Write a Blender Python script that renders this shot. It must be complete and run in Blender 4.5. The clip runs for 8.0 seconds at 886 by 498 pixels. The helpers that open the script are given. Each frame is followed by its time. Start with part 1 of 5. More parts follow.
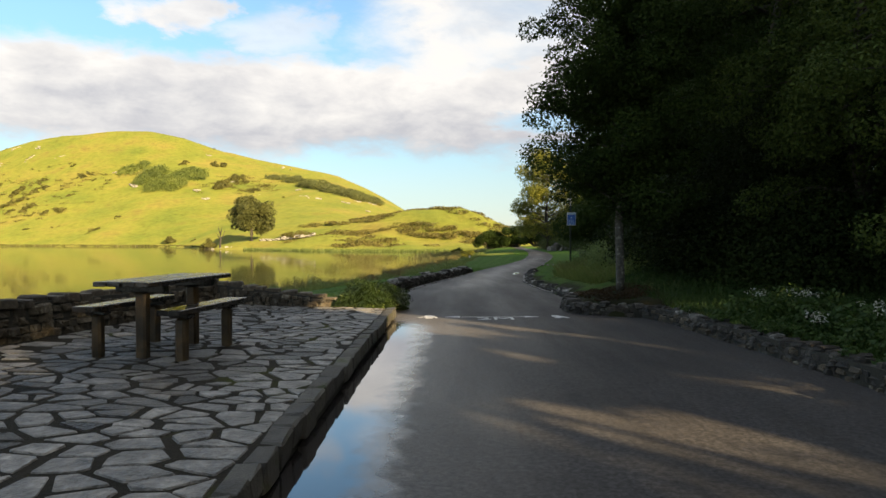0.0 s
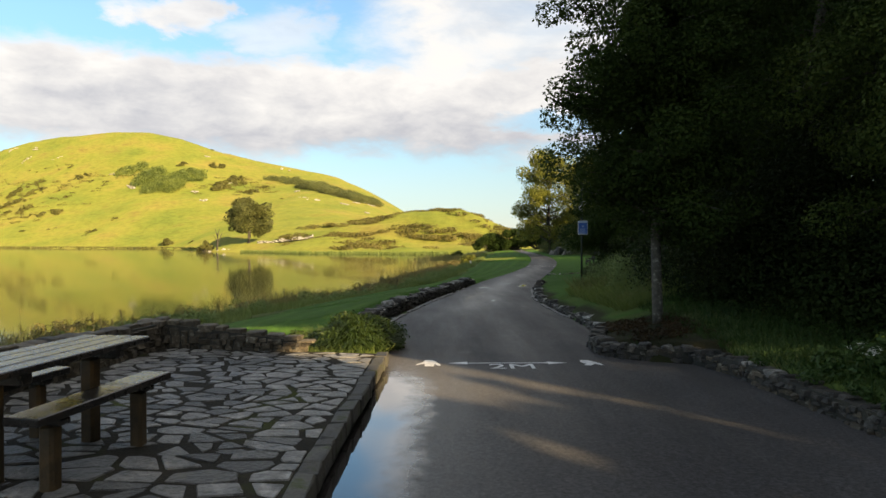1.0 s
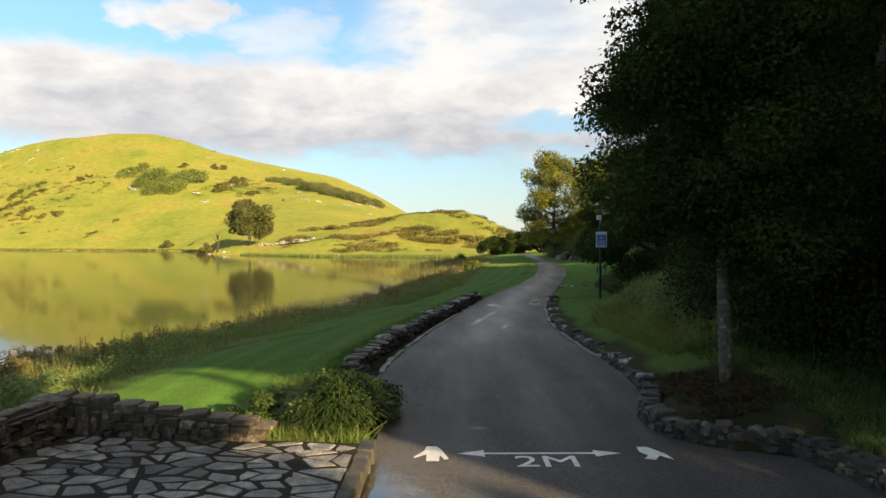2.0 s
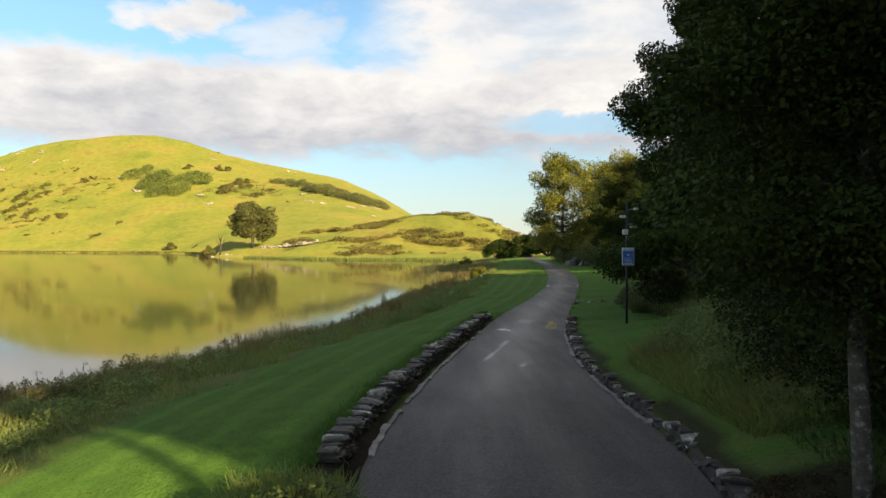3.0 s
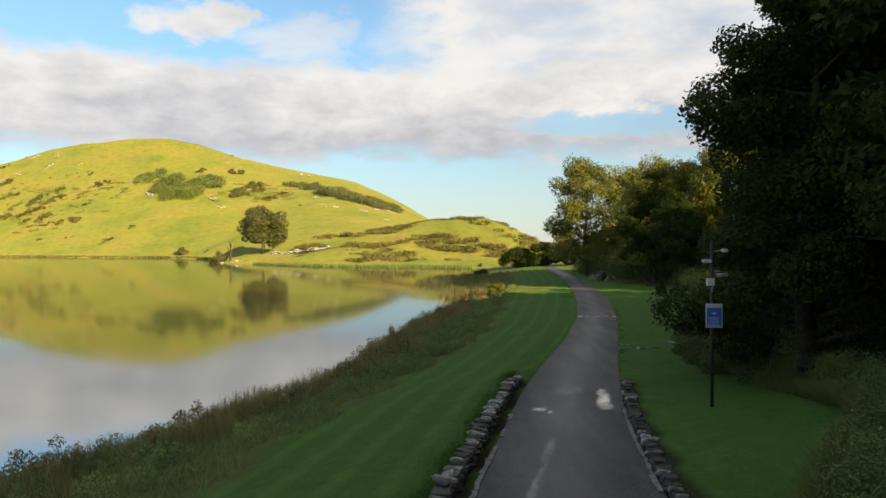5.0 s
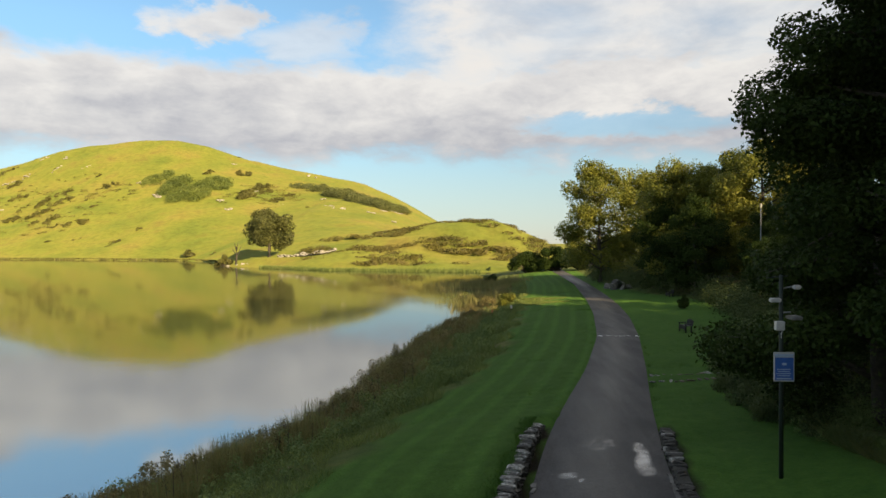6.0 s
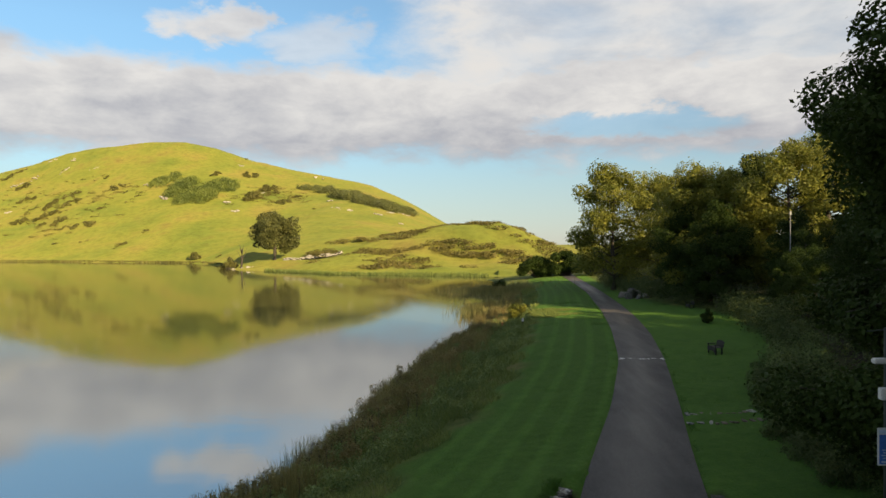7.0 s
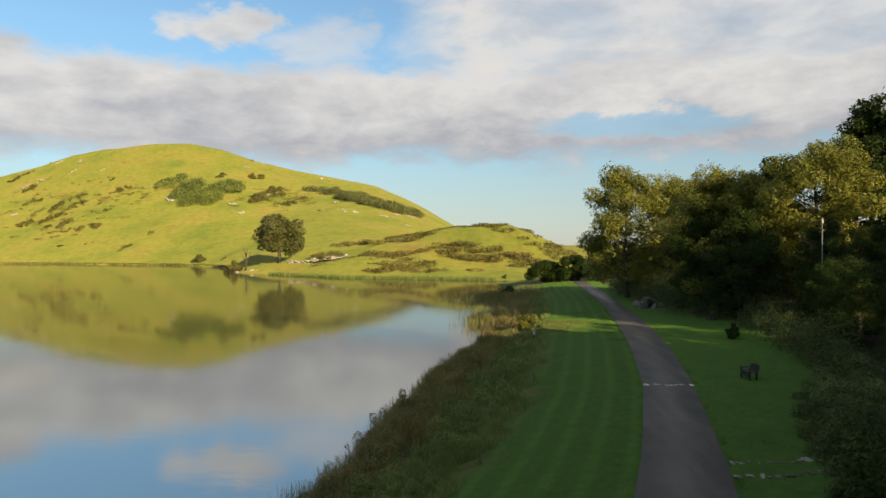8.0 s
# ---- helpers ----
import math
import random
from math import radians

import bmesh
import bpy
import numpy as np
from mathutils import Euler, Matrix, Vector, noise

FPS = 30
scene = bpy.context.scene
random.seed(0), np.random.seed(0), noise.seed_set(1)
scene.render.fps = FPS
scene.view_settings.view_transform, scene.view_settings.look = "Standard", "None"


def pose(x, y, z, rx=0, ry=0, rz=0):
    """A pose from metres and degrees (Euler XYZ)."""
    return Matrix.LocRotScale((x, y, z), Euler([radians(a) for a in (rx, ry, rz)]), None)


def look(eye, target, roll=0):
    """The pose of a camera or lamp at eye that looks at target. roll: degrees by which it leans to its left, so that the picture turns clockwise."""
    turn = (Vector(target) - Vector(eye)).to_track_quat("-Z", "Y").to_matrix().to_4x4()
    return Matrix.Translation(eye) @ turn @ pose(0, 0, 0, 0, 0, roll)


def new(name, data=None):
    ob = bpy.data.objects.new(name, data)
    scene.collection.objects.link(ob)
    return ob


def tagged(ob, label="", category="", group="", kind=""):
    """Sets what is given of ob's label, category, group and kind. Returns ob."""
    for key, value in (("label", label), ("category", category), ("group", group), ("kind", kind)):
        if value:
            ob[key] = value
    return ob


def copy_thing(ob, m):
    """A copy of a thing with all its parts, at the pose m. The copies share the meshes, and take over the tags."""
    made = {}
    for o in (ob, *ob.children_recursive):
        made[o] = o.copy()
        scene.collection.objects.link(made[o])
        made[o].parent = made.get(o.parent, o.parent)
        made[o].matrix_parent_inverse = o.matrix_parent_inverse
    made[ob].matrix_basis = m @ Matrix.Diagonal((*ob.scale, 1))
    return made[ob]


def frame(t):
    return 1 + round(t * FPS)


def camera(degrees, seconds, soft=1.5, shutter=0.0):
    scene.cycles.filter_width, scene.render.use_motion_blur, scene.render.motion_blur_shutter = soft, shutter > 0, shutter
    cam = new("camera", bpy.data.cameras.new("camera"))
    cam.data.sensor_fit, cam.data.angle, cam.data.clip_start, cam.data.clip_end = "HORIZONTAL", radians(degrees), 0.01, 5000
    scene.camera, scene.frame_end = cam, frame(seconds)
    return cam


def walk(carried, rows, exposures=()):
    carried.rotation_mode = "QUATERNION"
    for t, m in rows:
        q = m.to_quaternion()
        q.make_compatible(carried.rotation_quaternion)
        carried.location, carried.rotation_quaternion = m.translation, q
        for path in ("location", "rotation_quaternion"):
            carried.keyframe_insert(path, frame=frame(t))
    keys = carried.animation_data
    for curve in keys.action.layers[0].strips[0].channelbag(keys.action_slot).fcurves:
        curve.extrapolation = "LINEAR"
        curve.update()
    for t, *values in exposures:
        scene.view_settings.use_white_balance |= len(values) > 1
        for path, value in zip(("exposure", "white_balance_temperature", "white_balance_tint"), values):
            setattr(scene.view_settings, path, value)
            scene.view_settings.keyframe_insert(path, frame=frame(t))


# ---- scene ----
cam = camera(70.0, 8.0, soft=1.5)
PATH = [
    (0.0, pose(0.381, 3.198, 1.511, 89.007, 0.100, 0.032)),
    (0.5, pose(0.347, 4.297, 1.707, 89.048, 0.116, -0.038)),
    (1.0, pose(0.316, 5.496, 1.924, 89.088, 0.132, -0.030)),
    (1.5, pose(0.285, 6.776, 2.161, 89.127, 0.148, 0.049)),
    (2.0, pose(0.255, 8.120, 2.419, 89.166, 0.164, 0.190)),
    (2.5, pose(0.225, 9.513, 2.698, 89.205, 0.180, 0.385)),
    (3.0, pose(0.193, 10.940, 2.995, 89.242, 0.196, 0.628)),
    (3.5, pose(0.159, 12.392, 3.310, 89.280, 0.212, 0.908)),
    (4.0, pose(0.122, 13.857, 3.640, 89.317, 0.228, 1.220)),
    (4.5, pose(0.082, 15.328, 3.983, 89.353, 0.244, 1.553)),
    (5.0, pose(0.036, 16.801, 4.335, 89.389, 0.260, 1.902)),
    (5.5, pose(-0.014, 18.269, 4.693, 89.424, 0.276, 2.257)),
    (6.0, pose(-0.071, 19.733, 5.054, 89.459, 0.293, 2.611)),
    (6.5, pose(-0.136, 21.192, 5.412, 89.493, 0.309, 2.955)),
    (7.0, pose(-0.208, 22.647, 5.763, 89.526, 0.325, 3.282)),
    (7.5, pose(-0.289, 24.104, 6.101, 89.559, 0.341, 3.584)),
    (8.0, pose(-0.379, 25.566, 6.420, 89.592, 0.357, 3.853)),
]
EXPOSURES = [(0.0, 1.47, 6950, 12.0), (2.0, 1.45, 6950, 12.0), (4.0, 1.36, 6950, 12.5), (6.0, 1.19, 6850, 11.5), (8.0, 1.01, 6800, 11.5)]
walk(cam, PATH, EXPOSURES)

# ---- light ----
SUN_AZ, SUN_EL = 137.0, 17.0           # degrees clockwise from +y, and above the horizon
world = bpy.data.worlds.new("sky")
scene.world = world
world.use_nodes = True


def sky_nodes():
    nt = world.node_tree
    nt.nodes.clear()
    N, Lk = nt.nodes.new, nt.links.new
    out, bg = N("ShaderNodeOutputWorld"), N("ShaderNodeBackground")
    sky = N("ShaderNodeTexSky")
    sky.sky_type, sky.sun_disc = "NISHITA", False
    sky.sun_elevation, sky.sun_rotation = radians(SUN_EL), radians(SUN_AZ)
    sky.air_density, sky.dust_density, sky.ozone_density = 1.0, 0.1, 1.5
    tc, sep = N("ShaderNodeTexCoord"), N("ShaderNodeSeparateXYZ")
    Lk(tc.outputs["Generated"], sep.inputs[0])

    def math_(op, a, b=None, c=None, clamp=False):
        m = N("ShaderNodeMath")
        m.operation, m.use_clamp = op, clamp
        for i, v in enumerate((a, b, c)):
            if v is None:
                continue
            if isinstance(v, (int, float)):
                m.inputs[i].default_value = v
            else:
                Lk(v, m.inputs[i])
        return m.outputs[0]
    up = math_("MAXIMUM", sep.outputs[2], 0.0)
    level = N("ShaderNodeMapRange")
    Lk(up, level.inputs[0])
    level.inputs[1].default_value, level.inputs[2].default_value = 0.0, 0.30
    gain = N("ShaderNodeMixRGB")
    Lk(level.outputs[0], gain.inputs[0])
    gain.inputs[1].default_value, gain.inputs[2].default_value = (0.037, 0.043, 0.046, 1), (0.056, 0.080, 0.088, 1)
    dim = N("ShaderNodeVectorMath")
    dim.operation = "MULTIPLY"
    Lk(sky.outputs[0], dim.inputs[0])
    Lk(gain.outputs[0], dim.inputs[1])
    def step(v, a, b, lo=0.0, hi=1.0):
        m = N("ShaderNodeMapRange")
        m.interpolation_type = "SMOOTHSTEP"
        Lk(v, m.inputs[0])
        for i, val in enumerate((a, b, lo, hi)):
            m.inputs[i + 1].default_value = val
        return m.outputs[0]
    # bearing (clockwise from +y) and height above the horizon, in degrees
    az = math_("MULTIPLY", math_("ARCTAN2", sep.outputs[0], sep.outputs[1]), 57.2958)
    el = math_("MULTIPLY", math_("ARCSINE", sep.outputs[2]), 57.2958)
    plane = N("ShaderNodeCombineXYZ")
    Lk(az, plane.inputs[0])
    Lk(el, plane.inputs[1])

    def cloud_noise(stretch, detail, rough, loc, dist=0.0):
        mp, tx = N("ShaderNodeMapping"), N("ShaderNodeTexNoise")
        mp.inputs["Location"].default_value = loc
        mp.inputs["Scale"].default_value = (stretch[0], stretch[1], 1)
        Lk(plane.outputs[0], mp.inputs[0])
        Lk(mp.outputs[0], tx.inputs["Vector"])
        tx.inputs["Scale"].default_value, tx.inputs["Detail"].default_value = 1.0, detail
        tx.inputs["Roughness"].default_value, tx.inputs["Distortion"].default_value = rough, dist
        return math_("SUBTRACT", tx.outputs["Fac"], 0.5)
    nA = cloud_noise((0.055, 0.15), 6, 0.55, (3.1, 0.4, 0.2))
    nB = cloud_noise((0.20, 0.42), 8, 0.60, (1.7, 5.2, 0.4), 0.2)
    nC = cloud_noise((0.10, 0.26), 7, 0.55, (8.3, 2.2, 1.4), 0.3)
    el_w = math_("ADD", el, math_("ADD", math_("MULTIPLY", nA, 4.0), math_("MULTIPLY", nB, 4.5)))
    az_w = math_("ADD", az, math_("ADD", math_("MULTIPLY", nC, 14.0), math_("MULTIPLY", nB, 10.0)))

    def puff(ca, ce, wa, we, soft):
        """A soft cloud of half width wa and half height we, in degrees."""
        da, de = math_("DIVIDE", math_("SUBTRACT", az_w, ca), wa), math_("DIVIDE", math_("SUBTRACT", el_w, ce), we)
        r = math_("ADD", math_("MULTIPLY", da, da), math_("MULTIPLY", de, de))
        return step(r, 1.0 - soft, 1.0 + soft, 1.0, 0.0)
    # a long bank of cloud from 7 to 15 degrees, a veil over the east, two puffs and broken cloud overhead
    bank = math_("MULTIPLY", step(el_w, 6.3, 8.6), step(el_w, 14.2, 16.3, 1.0, 0.0))
    veil = math_("MULTIPLY", math_("MULTIPLY", step(az_w, -10.0, 1.0), step(el_w, 9.6, 11.8)), math_("ADD", 0.80, math_("MULTIPLY", nC, 1.1)))
    puffs = math_("MAXIMUM", math_("MULTIPLY", puff(-22.8, 18.4, 3.7, 1.35, 0.8), 0.92), math_("MULTIPLY", puff(-14.5, 17.0, 5.0, 1.9, 0.9), 0.6))
    overhead = math_("MULTIPLY", step(math_("ADD", nC, math_("MULTIPLY", nB, 0.5)), -0.01, 0.10), step(el, 20.5, 26.0))
    gap = math_("MULTIPLY", puff(12.5, 10.1, 8.0, 1.2, 0.7), 0.75)
    cover = math_("MAXIMUM", math_("MAXIMUM", math_("MULTIPLY", bank, 0.97), veil), math_("MAXIMUM", puffs, overhead))
    cover = math_("MULTIPLY", math_("SUBTRACT", cover, gap, clamp=True), 1.0, clamp=True)
    lit_top = math_("ADD", step(el_w, 6.5, 14.5, 0.10, 0.85), math_("MULTIPLY", nC, 1.7))
    lit_top = math_("ADD", lit_top, math_("MULTIPLY", nB, 1.3), clamp=True)
    tone = N("ShaderNodeMixRGB")
    Lk(lit_top, tone.inputs[0])
    tone.inputs[1].default_value, tone.inputs[2].default_value = (0.212, 0.220, 0.243, 1), (0.365, 0.366, 0.362, 1)
    blend = N("ShaderNodeMixRGB")
    Lk(cover, blend.inputs[0])
    haze = N("ShaderNodeMixRGB")
    Lk(step(up, 0.02, 0.20, 0.55, 0.12), haze.inputs[0])
    Lk(dim.outputs[0], haze.inputs[1])
    haze.inputs[2].default_value = (0.27, 0.305, 0.335, 1)
    Lk(haze.outputs[0], blend.inputs[1])
    Lk(tone.outputs[0], blend.inputs[2])
    Lk(blend.outputs[0], bg.inputs[0])
    bg.inputs[1].default_value = 1.0
    Lk(bg.outputs[0], out.inputs[0])


sky_nodes()
sun = new("sun", bpy.data.lights.new("sun", "SUN"))
sun.data.energy, sun.data.angle, sun.data.color = 5.0, radians(0.6), (1.0, 0.77, 0.44)
S = Vector((math.sin(radians(SUN_AZ)) * math.cos(radians(SUN_EL)), math.cos(radians(SUN_AZ)) * math.cos(radians(SUN_EL)), math.sin(radians(SUN_EL))))
sun.matrix_world = look(S * 100, (0, 0, 0))


# ---- materials ----
def material(name):
    m = bpy.data.materials.new(name)
    m.use_nodes = True
    nt = m.node_tree
    return m, nt, nt.nodes["Principled BSDF"], nt.nodes["Material Output"]


def noise_fac(nt, scale, detail=4, rough=0.55, coord=None, stretch=None):
    tx = nt.nodes.new("ShaderNodeTexNoise")
    tx.inputs["Scale"].default_value, tx.inputs["Detail"].default_value, tx.inputs["Roughness"].default_value = scale, detail, rough
    if coord is None:
        coord = nt.nodes.new("ShaderNodeNewGeometry").outputs["Position"]
    if stretch:
        mp = nt.nodes.new("ShaderNodeMapping")
        mp.inputs["Scale"].default_value = stretch
        nt.links.new(coord, mp.inputs[0])
        coord = mp.outputs[0]
    nt.links.new(coord, tx.inputs["Vector"])
    return tx.outputs["Fac"]


def ramp(nt, fac, stops):
    r = nt.nodes.new("ShaderNodeValToRGB")
    nt.links.new(fac, r.inputs[0])
    while len(r.color_ramp.elements) < len(stops):
        r.color_ramp.elements.new(0.5)
    for e, (p, c) in zip(r.color_ramp.elements, stops):
        e.position, e.color = p, (*c, 1) if len(c) == 3 else c
    return r.outputs[0]


def grey(v):
    return (v, v, v)


def mixed(nt, fac, a, b, kind="MIX"):
    m = nt.nodes.new("ShaderNodeMixRGB")
    m.blend_type = kind
    for i, v in enumerate((fac, a, b)):
        if isinstance(v, (int, float)):
            m.inputs[i].default_value = v
        elif isinstance(v, tuple):
            m.inputs[i].default_value = (*v, 1)
        else:
            nt.links.new(v, m.inputs[i])
    return m.outputs[0]


def relief(nt, bsdf, fac, strength, distance):
    b = nt.nodes.new("ShaderNodeBump")
    b.inputs["Strength"].default_value, b.inputs["Distance"].default_value = strength, distance
    nt.links.new(fac, b.inputs["Height"])
    nt.links.new(b.outputs[0], bsdf.inputs["Normal"])
    return b


def attr(nt, name):
    a = nt.nodes.new("ShaderNodeAttribute")
    a.attribute_name = name
    return a.outputs["Fac"]


def surface(name, dark, light, scale=3.0, grain=40.0, rough=(0.6, 0.9), bump=0.4, depth=0.01, per_piece=0.0, metal=0.0, third=None):
    """A two-scale surface: broad colour changes, fine grain and relief."""
    m, nt, p, _ = material(name)
    geo = nt.nodes.new("ShaderNodeNewGeometry").outputs["Position"]
    broad, fine = noise_fac(nt, scale, 5, 0.6, geo), noise_fac(nt, grain, 3, 0.6, geo)
    col = ramp(nt, broad, [(0.3, dark), (0.7, light)] if third is None else [(0.28, dark), (0.56, light), (0.72, third)])
    col = mixed(nt, 0.55, col, ramp(nt, fine, [(0.3, grey(0.45)), (0.7, grey(1.0))]), "MULTIPLY")
    if per_piece:
        oi = nt.nodes.new("ShaderNodeObjectInfo").outputs["Random"]
        col = mixed(nt, 1.0, col, ramp(nt, oi, [(0.0, grey(1 - per_piece)), (1.0, grey(1 + per_piece))]), "MULTIPLY")
    nt.links.new(col, p.inputs["Base Color"])
    nt.links.new(ramp(nt, broad, [(0.3, grey(rough[0])), (0.7, grey(rough[1]))]), p.inputs["Roughness"])
    p.inputs["Metallic"].default_value = metal
    relief(nt, p, fine, bump, depth)
    return m


def leaf_material(name, dark, light, through_=0.35, scale=0.5, gloss=0.25):
    m, nt, p, out = material(name)
    isl = nt.nodes.new("ShaderNodeNewGeometry").outputs["Random Per Island"]
    broad = noise_fac(nt, scale, 3)
    col = mixed(nt, 0.5, ramp(nt, isl, [(0.0, dark), (1.0, light)]), ramp(nt, broad, [(0.35, dark), (0.65, light)]))
    nt.links.new(col, p.inputs["Base Color"])
    p.inputs["Roughness"].default_value = 0.55
    p.inputs["Specular IOR Level"].default_value = gloss
    tr = nt.nodes.new("ShaderNodeBsdfTranslucent")
    nt.links.new(col, tr.inputs[0])
    mx = nt.nodes.new("ShaderNodeMixShader")
    mx.inputs[0].default_value = through_
    nt.links.new(p.outputs[0], mx.inputs[1])
    nt.links.new(tr.outputs[0], mx.inputs[2])
    nt.links.new(mx.outputs[0], out.inputs[0])
    return m


def ground_material():
    m, nt, p, _ = material("ground_grass")
    geo = nt.nodes.new("ShaderNodeNewGeometry").outputs["Position"]
    fine, mid, big = noise_fac(nt, 14, 4, 0.6, geo), noise_fac(nt, 0.9, 5, 0.6, geo), noise_fac(nt, 0.03, 5, 0.6, geo)
    rough_grass = ramp(nt, mid, [(0.3, (0.045, 0.07, 0.018)), (0.5, (0.08, 0.105, 0.028)), (0.7, (0.14, 0.12, 0.048))])
    lawn = ramp(nt, noise_fac(nt, 2.2, 6, 0.7, geo), [(0.3, (0.043, 0.106, 0.016)), (0.7, (0.073, 0.150, 0.024))])
    # mowing stripes that follow the road
    wave = nt.nodes.new("ShaderNodeMath")
    wave.operation = "SINE"
    sc = nt.nodes.new("ShaderNodeMath")
    sc.operation = "MULTIPLY"
    sc.inputs[1].default_value = 5.2
    nt.links.new(attr(nt, "across"), sc.inputs[0])
    nt.links.new(sc.outputs[0], wave.inputs[0])
    lawn = mixed(nt, 1.0, lawn, ramp(nt, wave.outputs[0], [(0.1, grey(0.86)), (0.9, grey(1.05))]), "MULTIPLY")
    hill = ramp(nt, big, [(0.32, (0.112, 0.144, 0.026)), (0.5, (0.158, 0.174, 0.032)), (0.68, (0.195, 0.174, 0.043))])
    hill = mixed(nt, 0.5, hill, ramp(nt, noise_fac(nt, 0.30, 7, 0.75, geo), [(0.36, grey(0.5)), (0.56, grey(1.06))]), "MULTIPLY")
    hill = mixed(nt, ramp(nt, noise_fac(nt, 0.06, 6, 0.7, geo), [(0.56, grey(0.0)), (0.68, grey(0.45))]), hill, (0.115, 0.096, 0.030))
    col = mixed(nt, attr(nt, "lawn"), rough_grass, lawn)
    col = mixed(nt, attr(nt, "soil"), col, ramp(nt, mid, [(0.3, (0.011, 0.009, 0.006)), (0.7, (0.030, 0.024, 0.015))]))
    col = mixed(nt, attr(nt, "far"), col, hill)
    col = mixed(nt, 0.5, col, ramp(nt, fine, [(0.3, grey(0.55)), (0.7, grey(1.15))]), "MULTIPLY")
    nt.links.new(col, p.inputs["Base Color"])
    p.inputs["Roughness"].default_value = 0.95
    p.inputs["Specular IOR Level"].default_value = 0.1
    p.inputs["Diffuse Roughness"].default_value = 0.8
    relief(nt, p, fine, 0.8, 0.05)
    return m


def asphalt_material():
    m, nt, p, _ = material("damp_asphalt")
    geo = nt.nodes.new("ShaderNodeNewGeometry").outputs["Position"]
    fine, mid = noise_fac(nt, 90, 2, 0.6, geo), noise_fac(nt, 0.7, 5, 0.65, geo)
    streak = noise_fac(nt, 0.9, 5, 0.6, geo, (1.6, 0.22, 1))
    col = ramp(nt, mid, [(0.3, (0.032, 0.030, 0.030)), (0.7, (0.052, 0.049, 0.048))])
    col = mixed(nt, 0.5, col, ramp(nt, streak, [(0.35, grey(0.82)), (0.7, grey(1.18))]), "MULTIPLY")
    col = mixed(nt, 0.5, col, ramp(nt, fine, [(0.3, grey(0.5)), (0.7, grey(1.3))]), "MULTIPLY")
    chips = noise_fac(nt, 24, 4, 0.75, geo)
    col = mixed(nt, 1.0, col, ramp(nt, chips, [(0.34, grey(0.42)), (0.5, grey(1.0)), (0.66, grey(1.9))]), "MULTIPLY")
    wet = attr(nt, "wet")
    edge = nt.nodes.new("ShaderNodeMath")
    edge.operation = "MULTIPLY_ADD"
    nt.links.new(noise_fac(nt, 3.5, 6, 0.7, geo), edge.inputs[0])
    edge.inputs[1].default_value = 0.7
    nt.links.new(wet, edge.inputs[2])
    pool = ramp(nt, edge.outputs[0], [(0.6, grey(0.0)), (1.25, grey(1.0))])
    dry = mixed(nt, attr(nt, "damp"), ramp(nt, streak, [(0.3, grey(0.55)), (0.66, grey(0.78))]), mixed(nt, chips, (0.1, 0.1, 0.1), (0.34, 0.34, 0.34)))
    nt.links.new(mixed(nt, pool, dry, (0.03, 0.03, 0.03)), p.inputs["Roughness"])
    col = mixed(nt, pool, col, mixed(nt, 1.0, col, (0.5, 0.5, 0.5), "MULTIPLY"))
    nt.links.new(col, p.inputs["Base Color"])
    nt.links.new(pool, p.inputs["Coat Weight"])
    p.inputs["Coat Roughness"].default_value, p.inputs["Coat IOR"].default_value = 0.03, 1.6
    p.inputs["Specular IOR Level"].default_value = 0.3
    p.inputs["Diffuse Roughness"].default_value = 1.0
    b = relief(nt, p, mixed(nt, 0.5, fine, chips), 0.5, 0.012)
    nt.links.new(ramp(nt, edge.outputs[0], [(0.7, grey(0.5)), (1.0, grey(0.02))]), b.inputs["Strength"])
    return m


def water_material(name, tint, wave_scale, strength, soft=0.02):
    m, nt, p, _ = material(name)
    p.inputs["Base Color"].default_value = (*tint, 1)
    p.inputs["Roughness"].default_value = soft
    p.inputs["IOR"].default_value = 2.85
    p.inputs["Specular IOR Level"].default_value = 1.0
    geo = nt.nodes.new("ShaderNodeNewGeometry").outputs["Position"]
    calm = ramp(nt, noise_fac(nt, 0.035, 4, 0.6, geo, (0.5, 1.0, 1)), [(0.45, grey(0.12)), (0.64, grey(1.0))])
    relief(nt, p, mixed(nt, 1.0, noise_fac(nt, wave_scale, 4, 0.55, geo, (0.3, 1.0, 1)), calm, "MULTIPLY"), strength, 0.035)
    return m


M_GROUND, M_ROAD = ground_material(), asphalt_material()
M_LAKE = water_material("lake_water", (0.085, 0.085, 0.032), 1.6, 0.20, 0.06)
M_FLAG = surface("flagstone", (0.034, 0.033, 0.031), (0.172, 0.165, 0.151), 6, 22, (0.36, 0.75), 1.0, 0.045, 0.6, third=(0.31, 0.297, 0.27))
M_FLAG.node_tree.nodes["Principled BSDF"].inputs["Specular IOR Level"].default_value = 0.32
M_JOINT = surface("mossy_joint", (0.016, 0.015, 0.012), (0.036, 0.032, 0.024), 1.1, 50, (0.8, 0.95), 0.8, 0.02, third=(0.055, 0.068, 0.014))
M_JOINT.node_tree.nodes["Principled BSDF"].inputs["Specular IOR Level"].default_value = 0.08
M_STONE = surface("limestone", (0.03, 0.028, 0.024), (0.16, 0.15, 0.13), 9, 45, (0.7, 0.95), 0.9, 0.02, 0.45, third=(0.50, 0.49, 0.45))
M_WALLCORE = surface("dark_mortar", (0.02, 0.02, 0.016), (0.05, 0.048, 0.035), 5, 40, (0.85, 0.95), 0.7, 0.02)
M_KERB = surface("kerb_stone", (0.014, 0.013, 0.011), (0.085, 0.08, 0.066), 5, 50, (0.6, 0.9), 0.8, 0.02, 0.3, third=(0.05, 0.065, 0.016))
